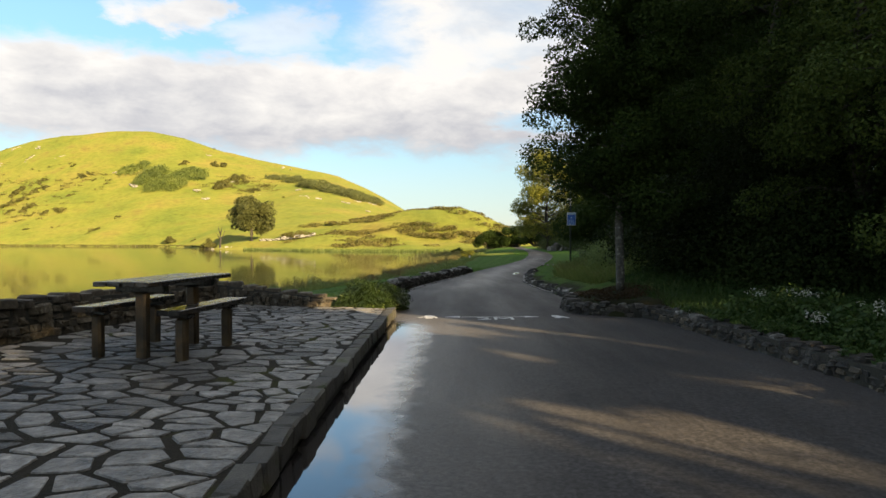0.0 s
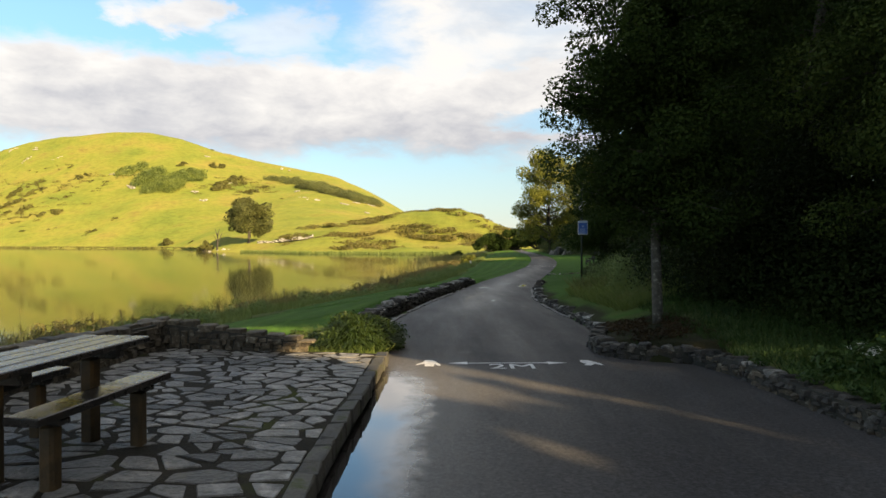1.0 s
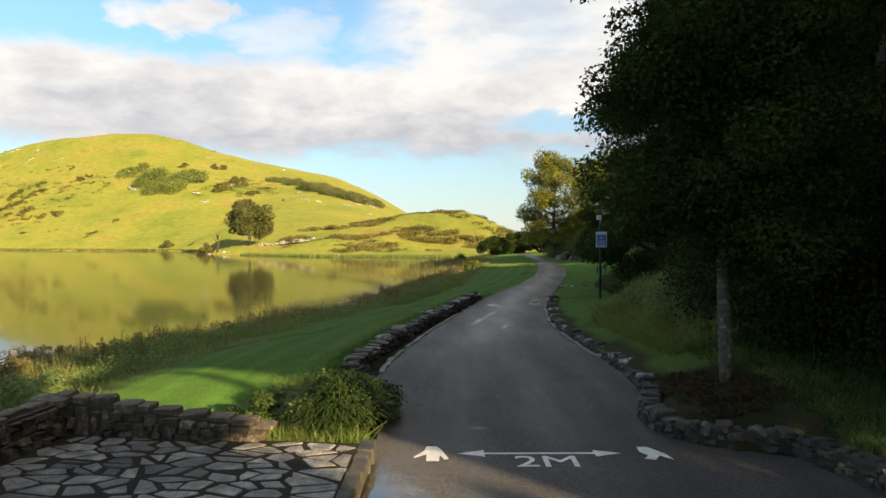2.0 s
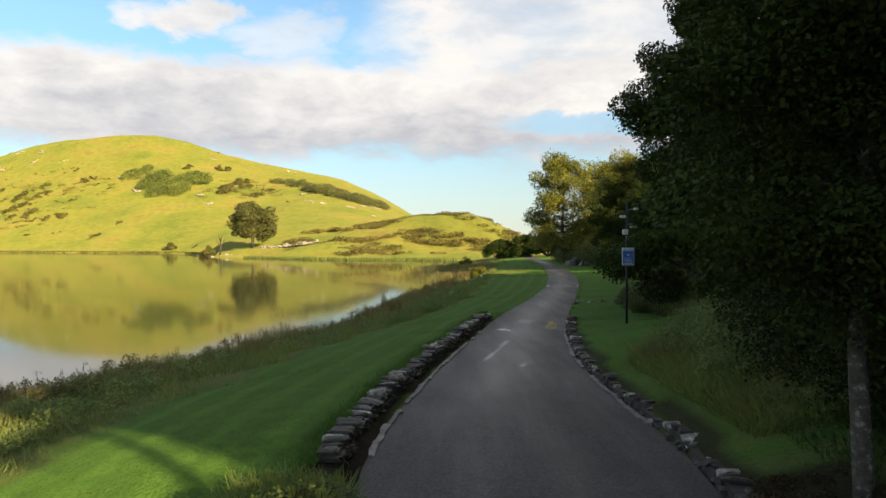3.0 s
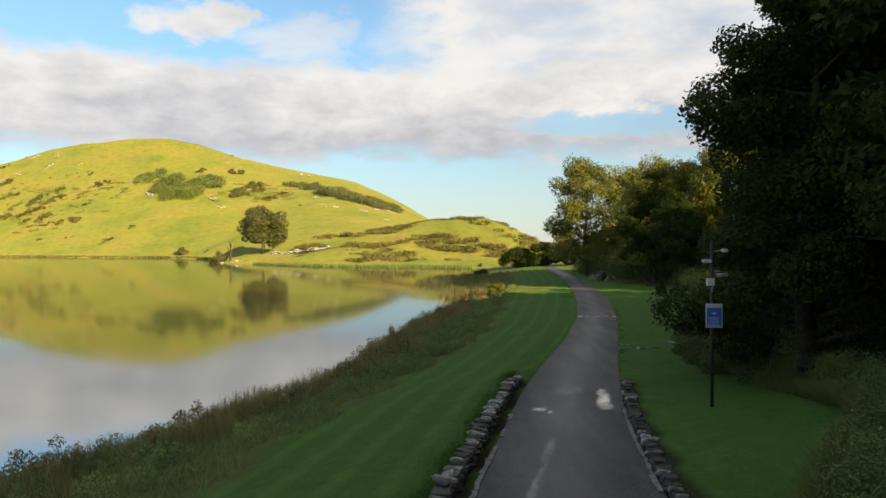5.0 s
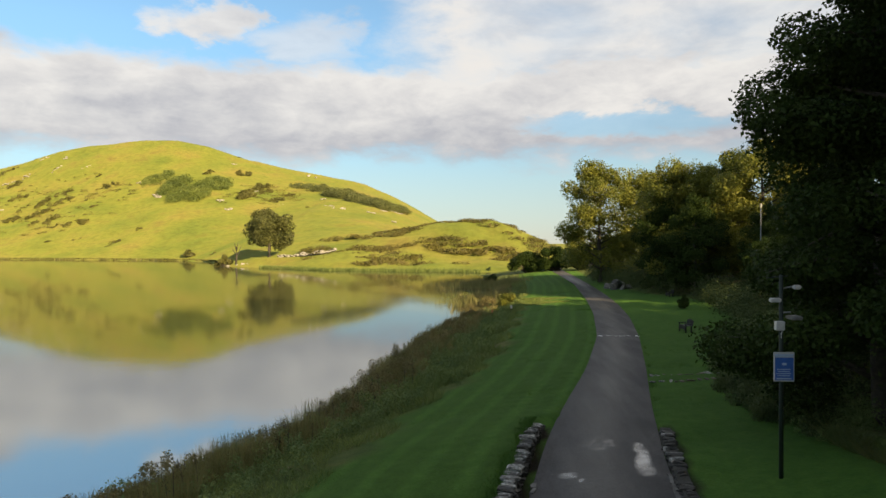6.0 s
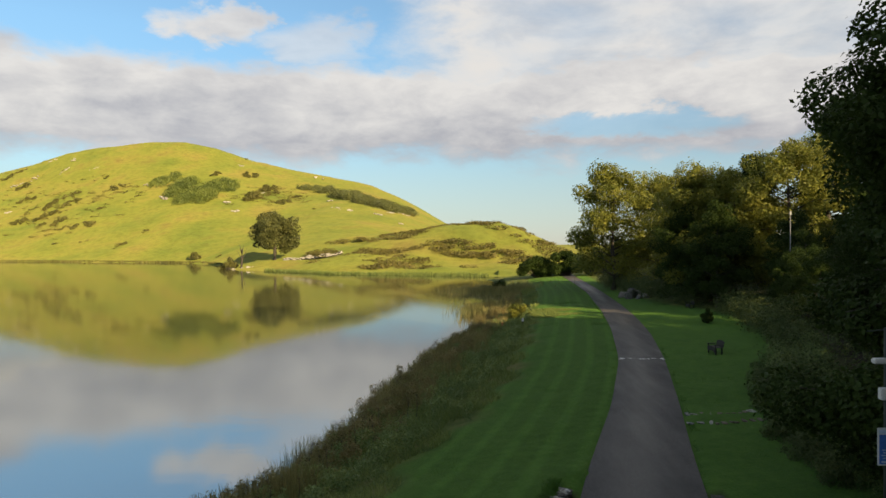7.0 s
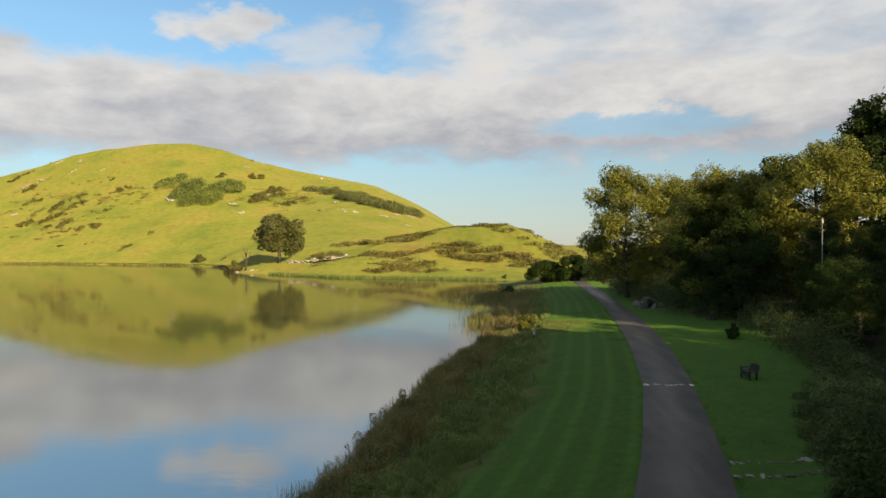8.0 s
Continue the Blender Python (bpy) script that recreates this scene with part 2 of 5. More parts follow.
# stone darkened for wet and moss, and for shade on wall faces
M_DARKSTONE = surface("dark_wet_shaded_stone", (0.010, 0.009, 0.0075), (0.042, 0.038, 0.031), 5, 45, (0.6, 0.9), 0.9, 0.02, 0.4, third=(0.17, 0.165, 0.14))
M_WOOD = surface("weathered_wood", (0.024, 0.017, 0.009), (0.105, 0.07, 0.03), 6, 70, (0.4, 0.65), 0.4, 0.005, 0.15)
M_WETWOOD = surface("wet_dark_wood", (0.011, 0.010, 0.009), (0.034, 0.030, 0.026), 6, 80, (0.16, 0.36), 0.3, 0.004, 0.15)
M_WETWOOD.node_tree.nodes["Principled BSDF"].inputs["Specular IOR Level"].default_value = 0.6
M_BARK = surface("bark", (0.03, 0.025, 0.018), (0.09, 0.08, 0.06), 8, 30, (0.85, 0.95), 0.9, 0.03)
M_LICHEN = surface("lichened_bark", (0.022, 0.019, 0.014), (0.075, 0.07, 0.055), 13, 45, (0.85, 0.95), 0.9, 0.02, third=(0.27, 0.27, 0.22))
M_PAINT = surface("road_paint", (0.45, 0.46, 0.46), (0.82, 0.82, 0.80), 6, 80, (0.6, 0.8), 0.3, 0.003)
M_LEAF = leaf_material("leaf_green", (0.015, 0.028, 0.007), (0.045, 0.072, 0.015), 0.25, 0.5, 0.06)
# darker copy of leaf_green; the wood's shade is put into its colour
M_LEAF_SHADED = leaf_material("leaf_green_shaded", (0.009, 0.016, 0.005), (0.026, 0.041, 0.010), 0.25, 0.5, 0.05)
# lighter copy of leaf_green; leaf highlights are put into the colour
M_LEAF_HIGHLIGHT = leaf_material("leaf_green_highlight", (0.03, 0.05, 0.013), (0.09, 0.125, 0.027), 0.3, 0.5, 0.08)
# olive leaf, lightened so the colour carries low sun on the crowns
M_LEAF_OLIVE_LIT = leaf_material("leaf_olive_lit", (0.085, 0.11, 0.018), (0.23, 0.23, 0.036))
M_SCRUB = leaf_material("scrub_leaf", (0.065, 0.072, 0.02), (0.17, 0.16, 0.042), 0.2, 0.1)
M_GRASS = leaf_material("grass_blade", (0.084, 0.131, 0.031), (0.210, 0.250, 0.066), 0.3)
M_REED = leaf_material("reed_blade", (0.10, 0.12, 0.036), (0.27, 0.225, 0.085), 0.3, 0.25)
M_BANK = leaf_material("bank_blade", (0.08, 0.125, 0.038), (0.22, 0.21, 0.075), 0.35, 0.6)
M_FERN = leaf_material("fern_leaf", (0.035, 0.055, 0.02), (0.11, 0.14, 0.05), 0.3, 0.8, 0.06)
# darker than grass_blade; shade of overhanging trees is put into its colour
M_VERGE_SHADED = leaf_material("shaded_verge_blade", (0.017, 0.04, 0.008), (0.052, 0.095, 0.02), 0.3)


# ---- building helpers ----
def mesh_of(name, verts, faces, mat, smooth=False):
    me = bpy.data.meshes.new(name)
    me.from_pydata([tuple(v) for v in verts], [], [tuple(f) for f in faces])
    me.materials.append(mat)
    if smooth:
        me.shade_smooth()
    me.update()
    return me


def quads_mesh(name, verts, mat):
    """A mesh of loose four-cornered leaves or blades from an (n, 4, 3) array."""
    n = len(verts)
    me = bpy.data.meshes.new(name)
    me.vertices.add(n * 4)
    me.vertices.foreach_set("co", np.ascontiguousarray(verts, dtype=np.float32).ravel())
    me.loops.add(n * 4)
    me.loops.foreach_set("vertex_index", np.arange(n * 4, dtype=np.int32))
    me.polygons.add(n)
    me.polygons.foreach_set("loop_start", np.arange(0, n * 4, 4, dtype=np.int32))
    me.materials.append(mat)
    me.update(calc_edges=True)
    return me


def part(name, data, parent, label="", mat=None):
    if isinstance(data, bmesh.types.BMesh):
        me = bpy.data.meshes.new(name)
        data.to_mesh(me)
        data.free()
        if mat:
            me.materials.append(mat)
        data = me
    ob = new(name, data)
    ob.parent = parent
    return tagged(ob, label)


def thing(name, label, category, at_=(0, 0, 0), rz=0, group="", kind=""):
    ob = new(name)
    ob.matrix_basis = pose(*at_, 0, 0, rz)
    return tagged(ob, label, category, group, kind)


def box_bm(sx, sy, sz, at_=(0, 0, 0), bevel=0.01, jitter=0.0, segs=1):
    bm = bmesh.new()
    bmesh.ops.create_cube(bm, size=1.0, matrix=Matrix.Translation(at_) @ Matrix.Diagonal((sx, sy, sz, 1)))
    if bevel:
        bmesh.ops.bevel(bm, geom=bm.edges[:], offset=bevel, segments=segs, affect="EDGES", clamp_overlap=True)
    if jitter:
        for v in bm.verts:
            v.co += Vector([random.uniform(-jitter, jitter) for _ in range(3)])
    return bm


def tube(path, radii, sides=7):
    """Vertices and faces of a tapered tube along a path."""
    V, Fc = [], []
    for i, (p, r) in enumerate(zip(path, radii)):
        d = Vector(path[min(i + 1, len(path) - 1)]) - Vector(path[max(i - 1, 0)])
        q = d.to_track_quat("Z", "Y")
        for k in range(sides):
            a = 2 * math.pi * k / sides
            V.append(Vector(p) + q @ Vector((math.cos(a) * r, math.sin(a) * r, 0)))
    for i in range(len(path) - 1):
        for k in range(sides):
            a, b = i * sides + k, i * sides + (k + 1) % sides
            Fc.append((a, b, b + sides, a + sides))
    Fc.append(tuple(range(sides - 1, -1, -1)))
    Fc.append(tuple(range((len(path) - 1) * sides, len(path) * sides)))
    return V, Fc


def joined(pieces):
    V, Fc = [], []
    for v, f in pieces:
        o = len(V)
        V += list(v)
        Fc += [tuple(i + o for i in q) for q in f]
    return V, Fc


def leaves(rng, centres, radii, count, size, flat=0.6):
    """Leaf quads scattered through clumps: centres (n, 3), radii (n, 3)."""
    centres, radii = np.asarray(centres, float), np.asarray(radii, float)
    if radii.ndim == 1:
        radii = np.repeat(radii[:, None], 3, 1)
    w = (radii[:, 0] * radii[:, 1] * radii[:, 2]) ** (2 / 3)
    pick = rng.choice(len(centres), count, p=w / w.sum())
    d = rng.normal(size=(count, 3))
    d /= np.linalg.norm(d, axis=1)[:, None]
    rad = rng.uniform(0.45, 1.0, count) ** 0.6 * rng.choice([1.0, 1.0, 1.0, 1.18], count)
    c = centres[pick] + d * radii[pick] * rad[:, None]
    nrm = d * 0.7 + rng.normal(size=(count, 3)) * 0.7 + np.array([0, 0, flat])
    nrm /= np.linalg.norm(nrm, axis=1)[:, None]
    a = np.cross(nrm, rng.normal(size=(count, 3)))
    a /= np.linalg.norm(a, axis=1)[:, None]
    b = np.cross(nrm, a)
    s = size * rng.uniform(0.6, 1.3, count)[:, None]
    return np.stack([c - a * s * 0.6, c + b * s * 0.33 + a * s * 0.05, c + a * s * 0.6, c - b * s * 0.33 + a * s * 0.05], 1)


# ---- plan of the place ----
def table(rows):
    a = np.array(rows, float)
    return lambda y: np.interp(y, a[:, 0], a[:, 1])


LAKE = -2.4
_l = table([(-80, -.95), (-20, -.9), (6.3, -.67), (9.6, -.63), (15, -.52), (16.5, -.6), (19, -.98), (21, -.93), (23.6, -.6), (27.5, .03), (30, .5), (33.3, 1.2), (35, 1.5), (38, 2.2), (41.2, 3.1), (46.5, 4.7), (56, 7.05), (68, 9.1), (80.5, 10.8), (91.5, 12.0), (103, 13.3), (120, 14.5), (150, 16), (300, 30)])
_r = table([(-80, 4.65), (9, 4.65), (11, 4.55), (13, 4.4), (14.4, 4.35), (15.3, 4.3), (15.45, 3.4), (15.65, 2.95), (16.3, 2.85), (16.9, 2.97), (18, 3.35), (20.3, 3.55), (24, 3.46), (27, 3.48), (30.6, 3.88), (34.6, 4.45), (41, 5.83), (47, 7.3), (56, 9.35), (66, 11.25), (75, 12.5), (85, 13.65), (103, 15.3), (120, 16.6), (150, 18.4), (300, 33)])
_ys = np.arange(-80, 300, 0.5)


def smoothed(fn, reach, start):
    base = fn(_ys)
    k = int(reach / 0.5)
    pad = np.pad(base, k, mode="edge")
    av = np.convolve(pad, np.ones(2 * k + 1) / (2 * k + 1), "valid")
    w = np.clip((_ys - start) / 4, 0, 1)
    vals = base * (1 - w) + av * w
    return lambda y: np.interp(y, _ys, vals)


road_l, road_r = smoothed(_l, 2, 20), smoothed(_r, 2, 20)
road_z = smoothed(table([(-80, 0), (17, 0), (24, -.14), (33, -.33), (56, -.29), (80, -.33), (120, -.6), (300, -.8)]), 4, 15)
shore_x = smoothed(table([(-80, -14), (10, -15), (28, -15.2), (33, -13.2), (38, -9.9), (42.5, -7.4), (47, -6.3), (51, -5.7), (59, -5.1), (65, -4.2), (71, -3.3), (78, -1.4), (84, -.2), (90, .8), (97, 1.6), (110, 3.5), (130, 4), (160, 2), (180, -3), (300, -6)]), 1.5, -80)
far_shore = table([(-900, 430), (-300, 352), (-220, 336), (-125, 300), (-100, 268), (-90, 240), (-72, 221), (-40, 195), (-9, 185), (4, 180), (40, 165), (400, 160)])
wood_x = table([(-80, 10), (8, 9.0), (14, 7.6), (17, 6.4), (21, 6.2), (25, 6.6), (28, 7.8), (31, 8.8), (36, 9.3), (42, 10.0), (48.7, 12.2), (55, 15.0), (62, 18.0), (76, 20.2), (84, 18.2), (95, 17.6), (110, 18), (150, 21), (300, 36)])
lawn_l = table([(-80, -8), (20, -7.5), (29, -5.9), (36.5, -4.0), (46, -1.7), (51, .5), (64, 2.65), (78.5, 4.3), (100, 6.2), (120, 7.6), (150, 9), (300, 20)])
ridge = table([(-900, 12), (-700, 26), (-560, 45), (-431, 70), (-390, 79), (-360, 88), (-330, 93.5), (-290, 97), (-255, 97), (-225, 90), (-191, 79), (-156, 71), (-121, 64), (-91, 57), (-66, 46), (-41, 33), (-15, 17), (20, 8), (80, 4), (300, 3)])


wall_line = table([(-20, -7.6), (4, -5.9), (8, -5.25), (10.45, -4.72), (13, -4.22), (15.1, -4.05)])


def terrace_z(x):
    """The paved terrace, its fall towards the lane set to fit the camera's view."""
    return 0.205 + 0.03 * (-0.6 - x)


def hill_height(x, y):
    yf = far_shore(x)
    s = np.clip((y - yf) / np.maximum(557 - yf, 60), 0, 1)
    b = 557 * x / np.maximum(y, 150)
    back = np.clip((y - 557) / 420, 0, 1)
    z = -2.35 + np.clip((y - yf) / 15, -4, 1) * 0.45 + ridge(b) * s ** 1.12 * (1 - back) ** 1.4
    sx = np.where(x < 4, 34.0, 24.0)
    z = z + 13.2 * np.exp(-((x - 4) / sx) ** 2 - ((y - 252) / 30) ** 2) * np.clip((y - yf) / 40, 0, 1)
    return z


def ground_height(x, y):
    x, y = np.asarray(x, float), np.asarray(y, float)
    xl, xr, xs, rz, xw = road_l(y), road_r(y), shore_x(y), road_z(y), wood_x(y)
    t = np.clip((xl - x) / np.maximum(xl - xs, 3), 0, 3)
    lawn_part = np.clip((xl - x) / np.maximum(xl - lawn_l(y), 1), 0, 1)
    even = np.where(t < 1, 0.55 * t + 0.45 * t ** 2.2, 1 + (t - 1) * 1.4)
    tl = np.clip((xl - lawn_l(y)) / np.maximum(xl - xs, 3), 0.1, 0.95)
    stepped = np.where(t < tl, 0.16 * t / tl, np.where(t < 1, 0.16 + 0.84 * np.clip((t - tl) / (1 - tl), 0, 1) ** 0.6, even))
    lower = np.clip((y - 55) / 12, 0, 1) * np.clip((125 - y) / 15, 0, 1)
    left = rz + (LAKE - 0.1 - rz) * (even * (1 - lower) + stepped * lower) + 0.05 * np.sin(lawn_part * 3)
    left = left + 0.34 * np.clip((y - 18.5) / 2, 0, 1) * np.clip((41 - y) / 4, 0, 1) * np.exp(-np.maximum(xl - x, 0) / 5)
    d = np.maximum(x - xr, 0)
    w1, w2 = np.clip((y - 16.5) / 2.5, 0, 1), np.clip((y - 28) / 9, 0, 1)
    near = (0.22 + 0.05 * d) * (1 - w1) + (0.12 + 0.27 * np.minimum(d, 4)) * w1 * (1 - w2) + (0.02 + 0.035 * d) * w1 * w2
    e = np.maximum(x - xw, 0)
    steep = np.interp(y, [55, 70, 110, 130], [0.33, 0.10, 0.08, 0.2])
    right = rz + near + steep * np.minimum(e, 14) + 0.6 * steep * np.clip(e - 14, 0, 70)
    z = np.where(x < xl, left, np.where(x > xr, right, rz))
    # the road and the terrace lie on the sheet
    verge = np.where((y > 18.5) & (y < 39), 0.55, 0.12)
    verge_r = np.where(y < 18.5, 0.30, np.where(y < 39, 0.2, 0.1))
    inside = (x > xl - verge) & ((x < xr + verge_r) | ((x < 4.62) & (y < 15.5)))
    z = np.where(inside, rz - 0.06, z)
    terrace = (x > wall_line(y) - 0.1) & (x < -0.4) & (y > -20) & (y < 15.1)
    z = np.where(terrace, -0.05, z)
    z = np.maximum(z, LAKE - 1.6)
    far_w = np.clip((y - 165) / 25, 0, 1)
    far = hill_height(x, y)
    z = np.where(far_w > 0, np.maximum(z * (1 - far_w) + (LAKE - 1.6) * far_w, np.maximum(far, LAKE - 1.6)), z)
    return z


def gz(x, y):
    return float(ground_height(x, y))


def axis_steps(spec):
    out = []
    for a, b, st in spec:
        out += list(np.arange(a, b, st))
    out.append(spec[-1][1])
    return np.array(out)


def build_ground():
    xs = axis_steps([(-3000, -900, 300), (-900, -450, 30), (-450, -100, 7), (-100, -24, 4), (-24, 2, 0.5), (2, 6, 0.25), (6, 26, 0.5), (26, 60, 2.5), (60, 200, 8), (200, 600, 50), (600, 3000, 400)])
    ys = axis_steps([(-400, -80, 40), (-80, -4, 4), (-4, 14, 0.5), (14, 19, 0.25), (19, 60, 0.5), (60, 125, 1.0), (125, 200, 2.5), (200, 340, 4), (340, 600, 7), (600, 1000, 40), (1000, 3400, 300)])
    X, Y = np.meshgrid(xs, ys)
    Z = ground_height(X, Y)
    P = np.stack([X, Y, Z], -1)
    for i in range(P.shape[0]):
        for j in range(P.shape[1]):
            x, y, z = P[i, j]
            if y > 170 and z > LAKE + 0.3:
                P[i, j, 2] += 1.1 * noise.noise((x * 0.03, y * 0.03, 0)) + 0.5 * noise.noise((x * 0.09, y * 0.09, 3)) + (1.2 * noise.noise((x * 0.08, y * 0.08, 9)) if y < 330 and x > -60 else 0)
            elif not (-6.5 < x < 5.8 and y < 17) and not (road_l(y) - 0.5 < x < road_r(y) + 0.4):
                P[i, j, 2] += 0.05 * noise.noise((x * 0.5, y * 0.5, 0))
    ny, nx = X.shape
    idx = np.arange(nx * ny).reshape(ny, nx)
    faces = np.stack([idx[:-1, :-1], idx[:-1, 1:], idx[1:, 1:], idx[1:, :-1]], -1).reshape(-1, 4)
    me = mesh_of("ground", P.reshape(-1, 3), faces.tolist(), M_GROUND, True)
    x, y = X.ravel(), Y.ravel()
    far = np.clip((y - 168) / 12, 0, 1)
    ll = lawn_l(y) + 0.4 * np.sin(y * 0.7) + 0.3 * np.sin(y * 1.9)
    lawn = np.clip((x - ll) / 0.8, 0, 1) * np.clip((wood_x(y) - x) / 1.0 + 0.3, 0, 1)
    lawn *= 1 - np.clip((y - 140) / 20, 0, 1)
    lawn = np.where((x > road_r(y)) & (y > 19) & (y < 38), lawn * np.clip((road_r(y) + 1.1 + np.clip((y - 25.5) / 1.3, 0, 5) - x) / 0.8, 0.1, 1), lawn)
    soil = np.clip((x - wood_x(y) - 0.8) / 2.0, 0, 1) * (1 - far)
    soil = np.where((x < road_l(y)) & (x > road_l(y) - 0.6) & (y > 18.8) & (y < 38.4), 1.0, soil)
    soil = np.where((x > road_r(y)) & (x < road_r(y) + 0.5) & (y > 18) & (y < 38.4), 0.85, soil)
    soil = np.where((x > 2.9) & (x < 4.9) & (y > 15.2) & (y < 18.4), 0.9, soil)
    # long rough grass on the verge, also chosen to darken it as tree shade
    lawn = np.where((x > road_r(y)) & (y < 19), lawn * 0.2, lawn)
    across = np.where(x < road_l(y), road_l(y) - x, 0.1)
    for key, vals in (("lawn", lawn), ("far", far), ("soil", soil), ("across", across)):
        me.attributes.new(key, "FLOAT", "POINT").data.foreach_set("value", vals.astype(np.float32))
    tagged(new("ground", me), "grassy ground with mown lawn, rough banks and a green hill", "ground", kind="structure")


build_ground()
lake = new("water", mesh_of("water", [(-3000, -400, LAKE), (60, -400, LAKE), (60, 900, LAKE), (-3000, 900, LAKE)], [(0, 1, 2, 3)], M_LAKE))
tagged(lake, "still lake water mirroring hill and clouds", "water", kind="structure")


def build_road():
    ys = np.concatenate([np.arange(-30, 14, 0.4), np.arange(14, 18, 0.1), np.arange(18, 33, 0.4), np.arange(33, 38, 0.12), np.arange(38, 60, 0.4), np.arange(60, 160, 1.0)])
    V, Fc = [], []
    n = 37
    for y in ys:
        l, r, z = road_l(y) - 0.02, road_r(y) + 0.02, road_z(y)
        for k in range(n):
            f = k / (n - 1)
            V.append((l + (r - l) * f, y, z + 0.035 * (1 - (2 * f - 1) ** 2) * np.clip((y - 15) / 8, 0.2, 1)))
    for i in range(len(ys) - 1):
        for k in range(n - 1):
            a = i * n + k
            Fc.append((a, a + 1, a + n + 1, a + n))
    me = mesh_of("road", V, Fc, M_ROAD, True)
    A = np.array(V)
    wet = np.clip(1.05 - (A[:, 0] - road_l(A[:, 1])) / 1.0, 0, 1) * np.clip((15.5 - A[:, 1]) / 2, 0, 1)
    # puddles: centre, half width and length, depth; slanted to fit the camera's view
    for cx, cy, rx, ry, k in ((4.1, 35.4, 0.24, 1.0, 0.58), (4.0, 34.7, 0.3, 0.5, 0.44), (4.25, 36.4, 0.2, 0.6, 0.45), (3.3, 36.6, 0.75, 0.9, 0.29), (2.1, 34.3, 0.3, 0.3, 0.42), (2.35, 34.0, 0.12, 0.2, 0.45),
                              (1.35, 28.6, 0.13, 2.2, 0.33), (2.05, 27.0, 0.12, 1.6, 0.31), (1.9, 30.8, 0.2, 1.2, 0.31), (0.65, 16.2, 0.3, 0.12, 0.3), (1.4, 16.15, 0.3, 0.1, 0.28)):
        lean = 0.28 if cy > 20 else 0.0
        wet = np.maximum(wet, k * np.exp(-(((A[:, 0] - cx - lean * (A[:, 1] - cy)) / rx) ** 2 + ((A[:, 1] - cy) / ry) ** 2) ** 2))
    damp = 0.9 * np.exp(-np.maximum(A[:, 0] + 0.5, 0) / 1.1) * np.clip((16 - A[:, 1]) / 2, 0, 1)
    mid = (A[:, 0] - road_l(A[:, 1])) / (road_r(A[:, 1]) - road_l(A[:, 1])) - 0.45
    damp = np.maximum(damp, 0.42 * np.exp(-(mid / 0.3) ** 2) * np.clip((A[:, 1] - 19) / 6, 0, 1))
    me.attributes.new("damp", "FLOAT", "POINT").data.foreach_set("value", damp.astype(np.float32))
    me.attributes.new("wet", "FLOAT", "POINT").data.foreach_set("value", wet.astype(np.float32))
    tagged(new("road", me), "damp dark asphalt lane with wet streaks", "road", kind="structure")


build_road()


# ---- trees ----
def make_tree(seed, height, radius, base, count, size, mat, trunk_r=0.16, lean=(0, 0), low=0.0, label="", name="tree", open_=1.0, belly=0.35, bark=M_BARK, reach=(0.62, 1.05), inner=(), limbs=34):
    """trunk with limbs and a crown of leaf clumps from base to height; low: share of clumps that hang down the sides."""
    rng = np.random.default_rng(seed)
    root = thing(name, label, "tree")
    sway = 0.12 if trunk_r > 0.1 else 0.035
    top = Vector((lean[0], lean[1], height * 0.9))
    path = [Vector((0, 0, -0.3)), Vector((0.03, 0, 0.25))]
    for f in (0.15, 0.3, 0.5, 0.7, 0.88):
        path.append(Vector((top.x * f * f + rng.normal() * sway, top.y * f + rng.normal() * sway, height * f)))
    radii = [trunk_r * 1.5, trunk_r * 1.12, trunk_r, trunk_r * 0.85, trunk_r * 0.6, trunk_r * 0.38, trunk_r * 0.12]
    pieces = [tube(path, radii, 9)]
    cs, rs = [], []
    nl = limbs
    for k in range(nl):
        f = (k + rng.uniform(0, 1)) / nl
        z0 = base * 0.85 + (height * 0.86 - base * 0.85) * f
        a = k * 2.4 + rng.uniform(-0.5, 0.5)
        prof = math.sqrt(max(0.10, 1 - ((f - belly) / (0.72 if f > belly else 0.9)) ** 2))
        ln = radius * prof * rng.uniform(*reach)
        st = Vector((top.x * (z0 / height) ** 2, top.y * z0 / height, z0))
        en = st + Vector((math.cos(a) * ln, math.sin(a) * ln, ln * rng.uniform(0.05, 0.5) - low * rng.uniform(0, 0.9)))
        md = (st + en) / 2 + Vector((0, 0, 0.12 * ln))
        r0 = trunk_r * 0.42 * (1 - 0.6 * f)
        pieces.append(tube([st, md, en], [r0, r0 * 0.6, r0 * 0.2], 5))
        for q in (*inner, 0.55, 0.8, 1.0):
            c = st.lerp(en, q) + Vector(rng.normal(size=3) * radius * 0.09)
            cs.append(c)
            cr = radius * rng.uniform(0.16, 0.30) * open_
            rs.append((cr, cr, cr * 0.75))
    for _ in range(6):
        cs.append(Vector((top.x + rng.normal() * radius * 0.2, top.y + rng.normal() * radius * 0.2, height * rng.uniform(0.82, 0.97))))
        cr = radius * rng.uniform(0.18, 0.3)
        rs.append((cr, cr, cr))
    V, Fc = joined(pieces)
    part("trunk", mesh_of("trunk", V, Fc, bark, True), root, "dark ridged bark")
    part("crown", quads_mesh("crown", leaves(rng, [tuple(c) for c in cs], rs, count, size), mat), root)
    return root


def plant(tree, x, y, rz=0.0, s=1.0, dz=0.0):
    tree.matrix_basis = pose(x, y, gz(x, y) + dz, 0, 0, rz) @ Matrix.Diagonal((s, s, s, 1))
    return tree


def copy_tree(tree, x, y, rz, s):
    ob = copy_thing(tree, pose(x, y, gz(x, y), 0, 0, rz))
    ob.scale = (s, s, s)
    return ob


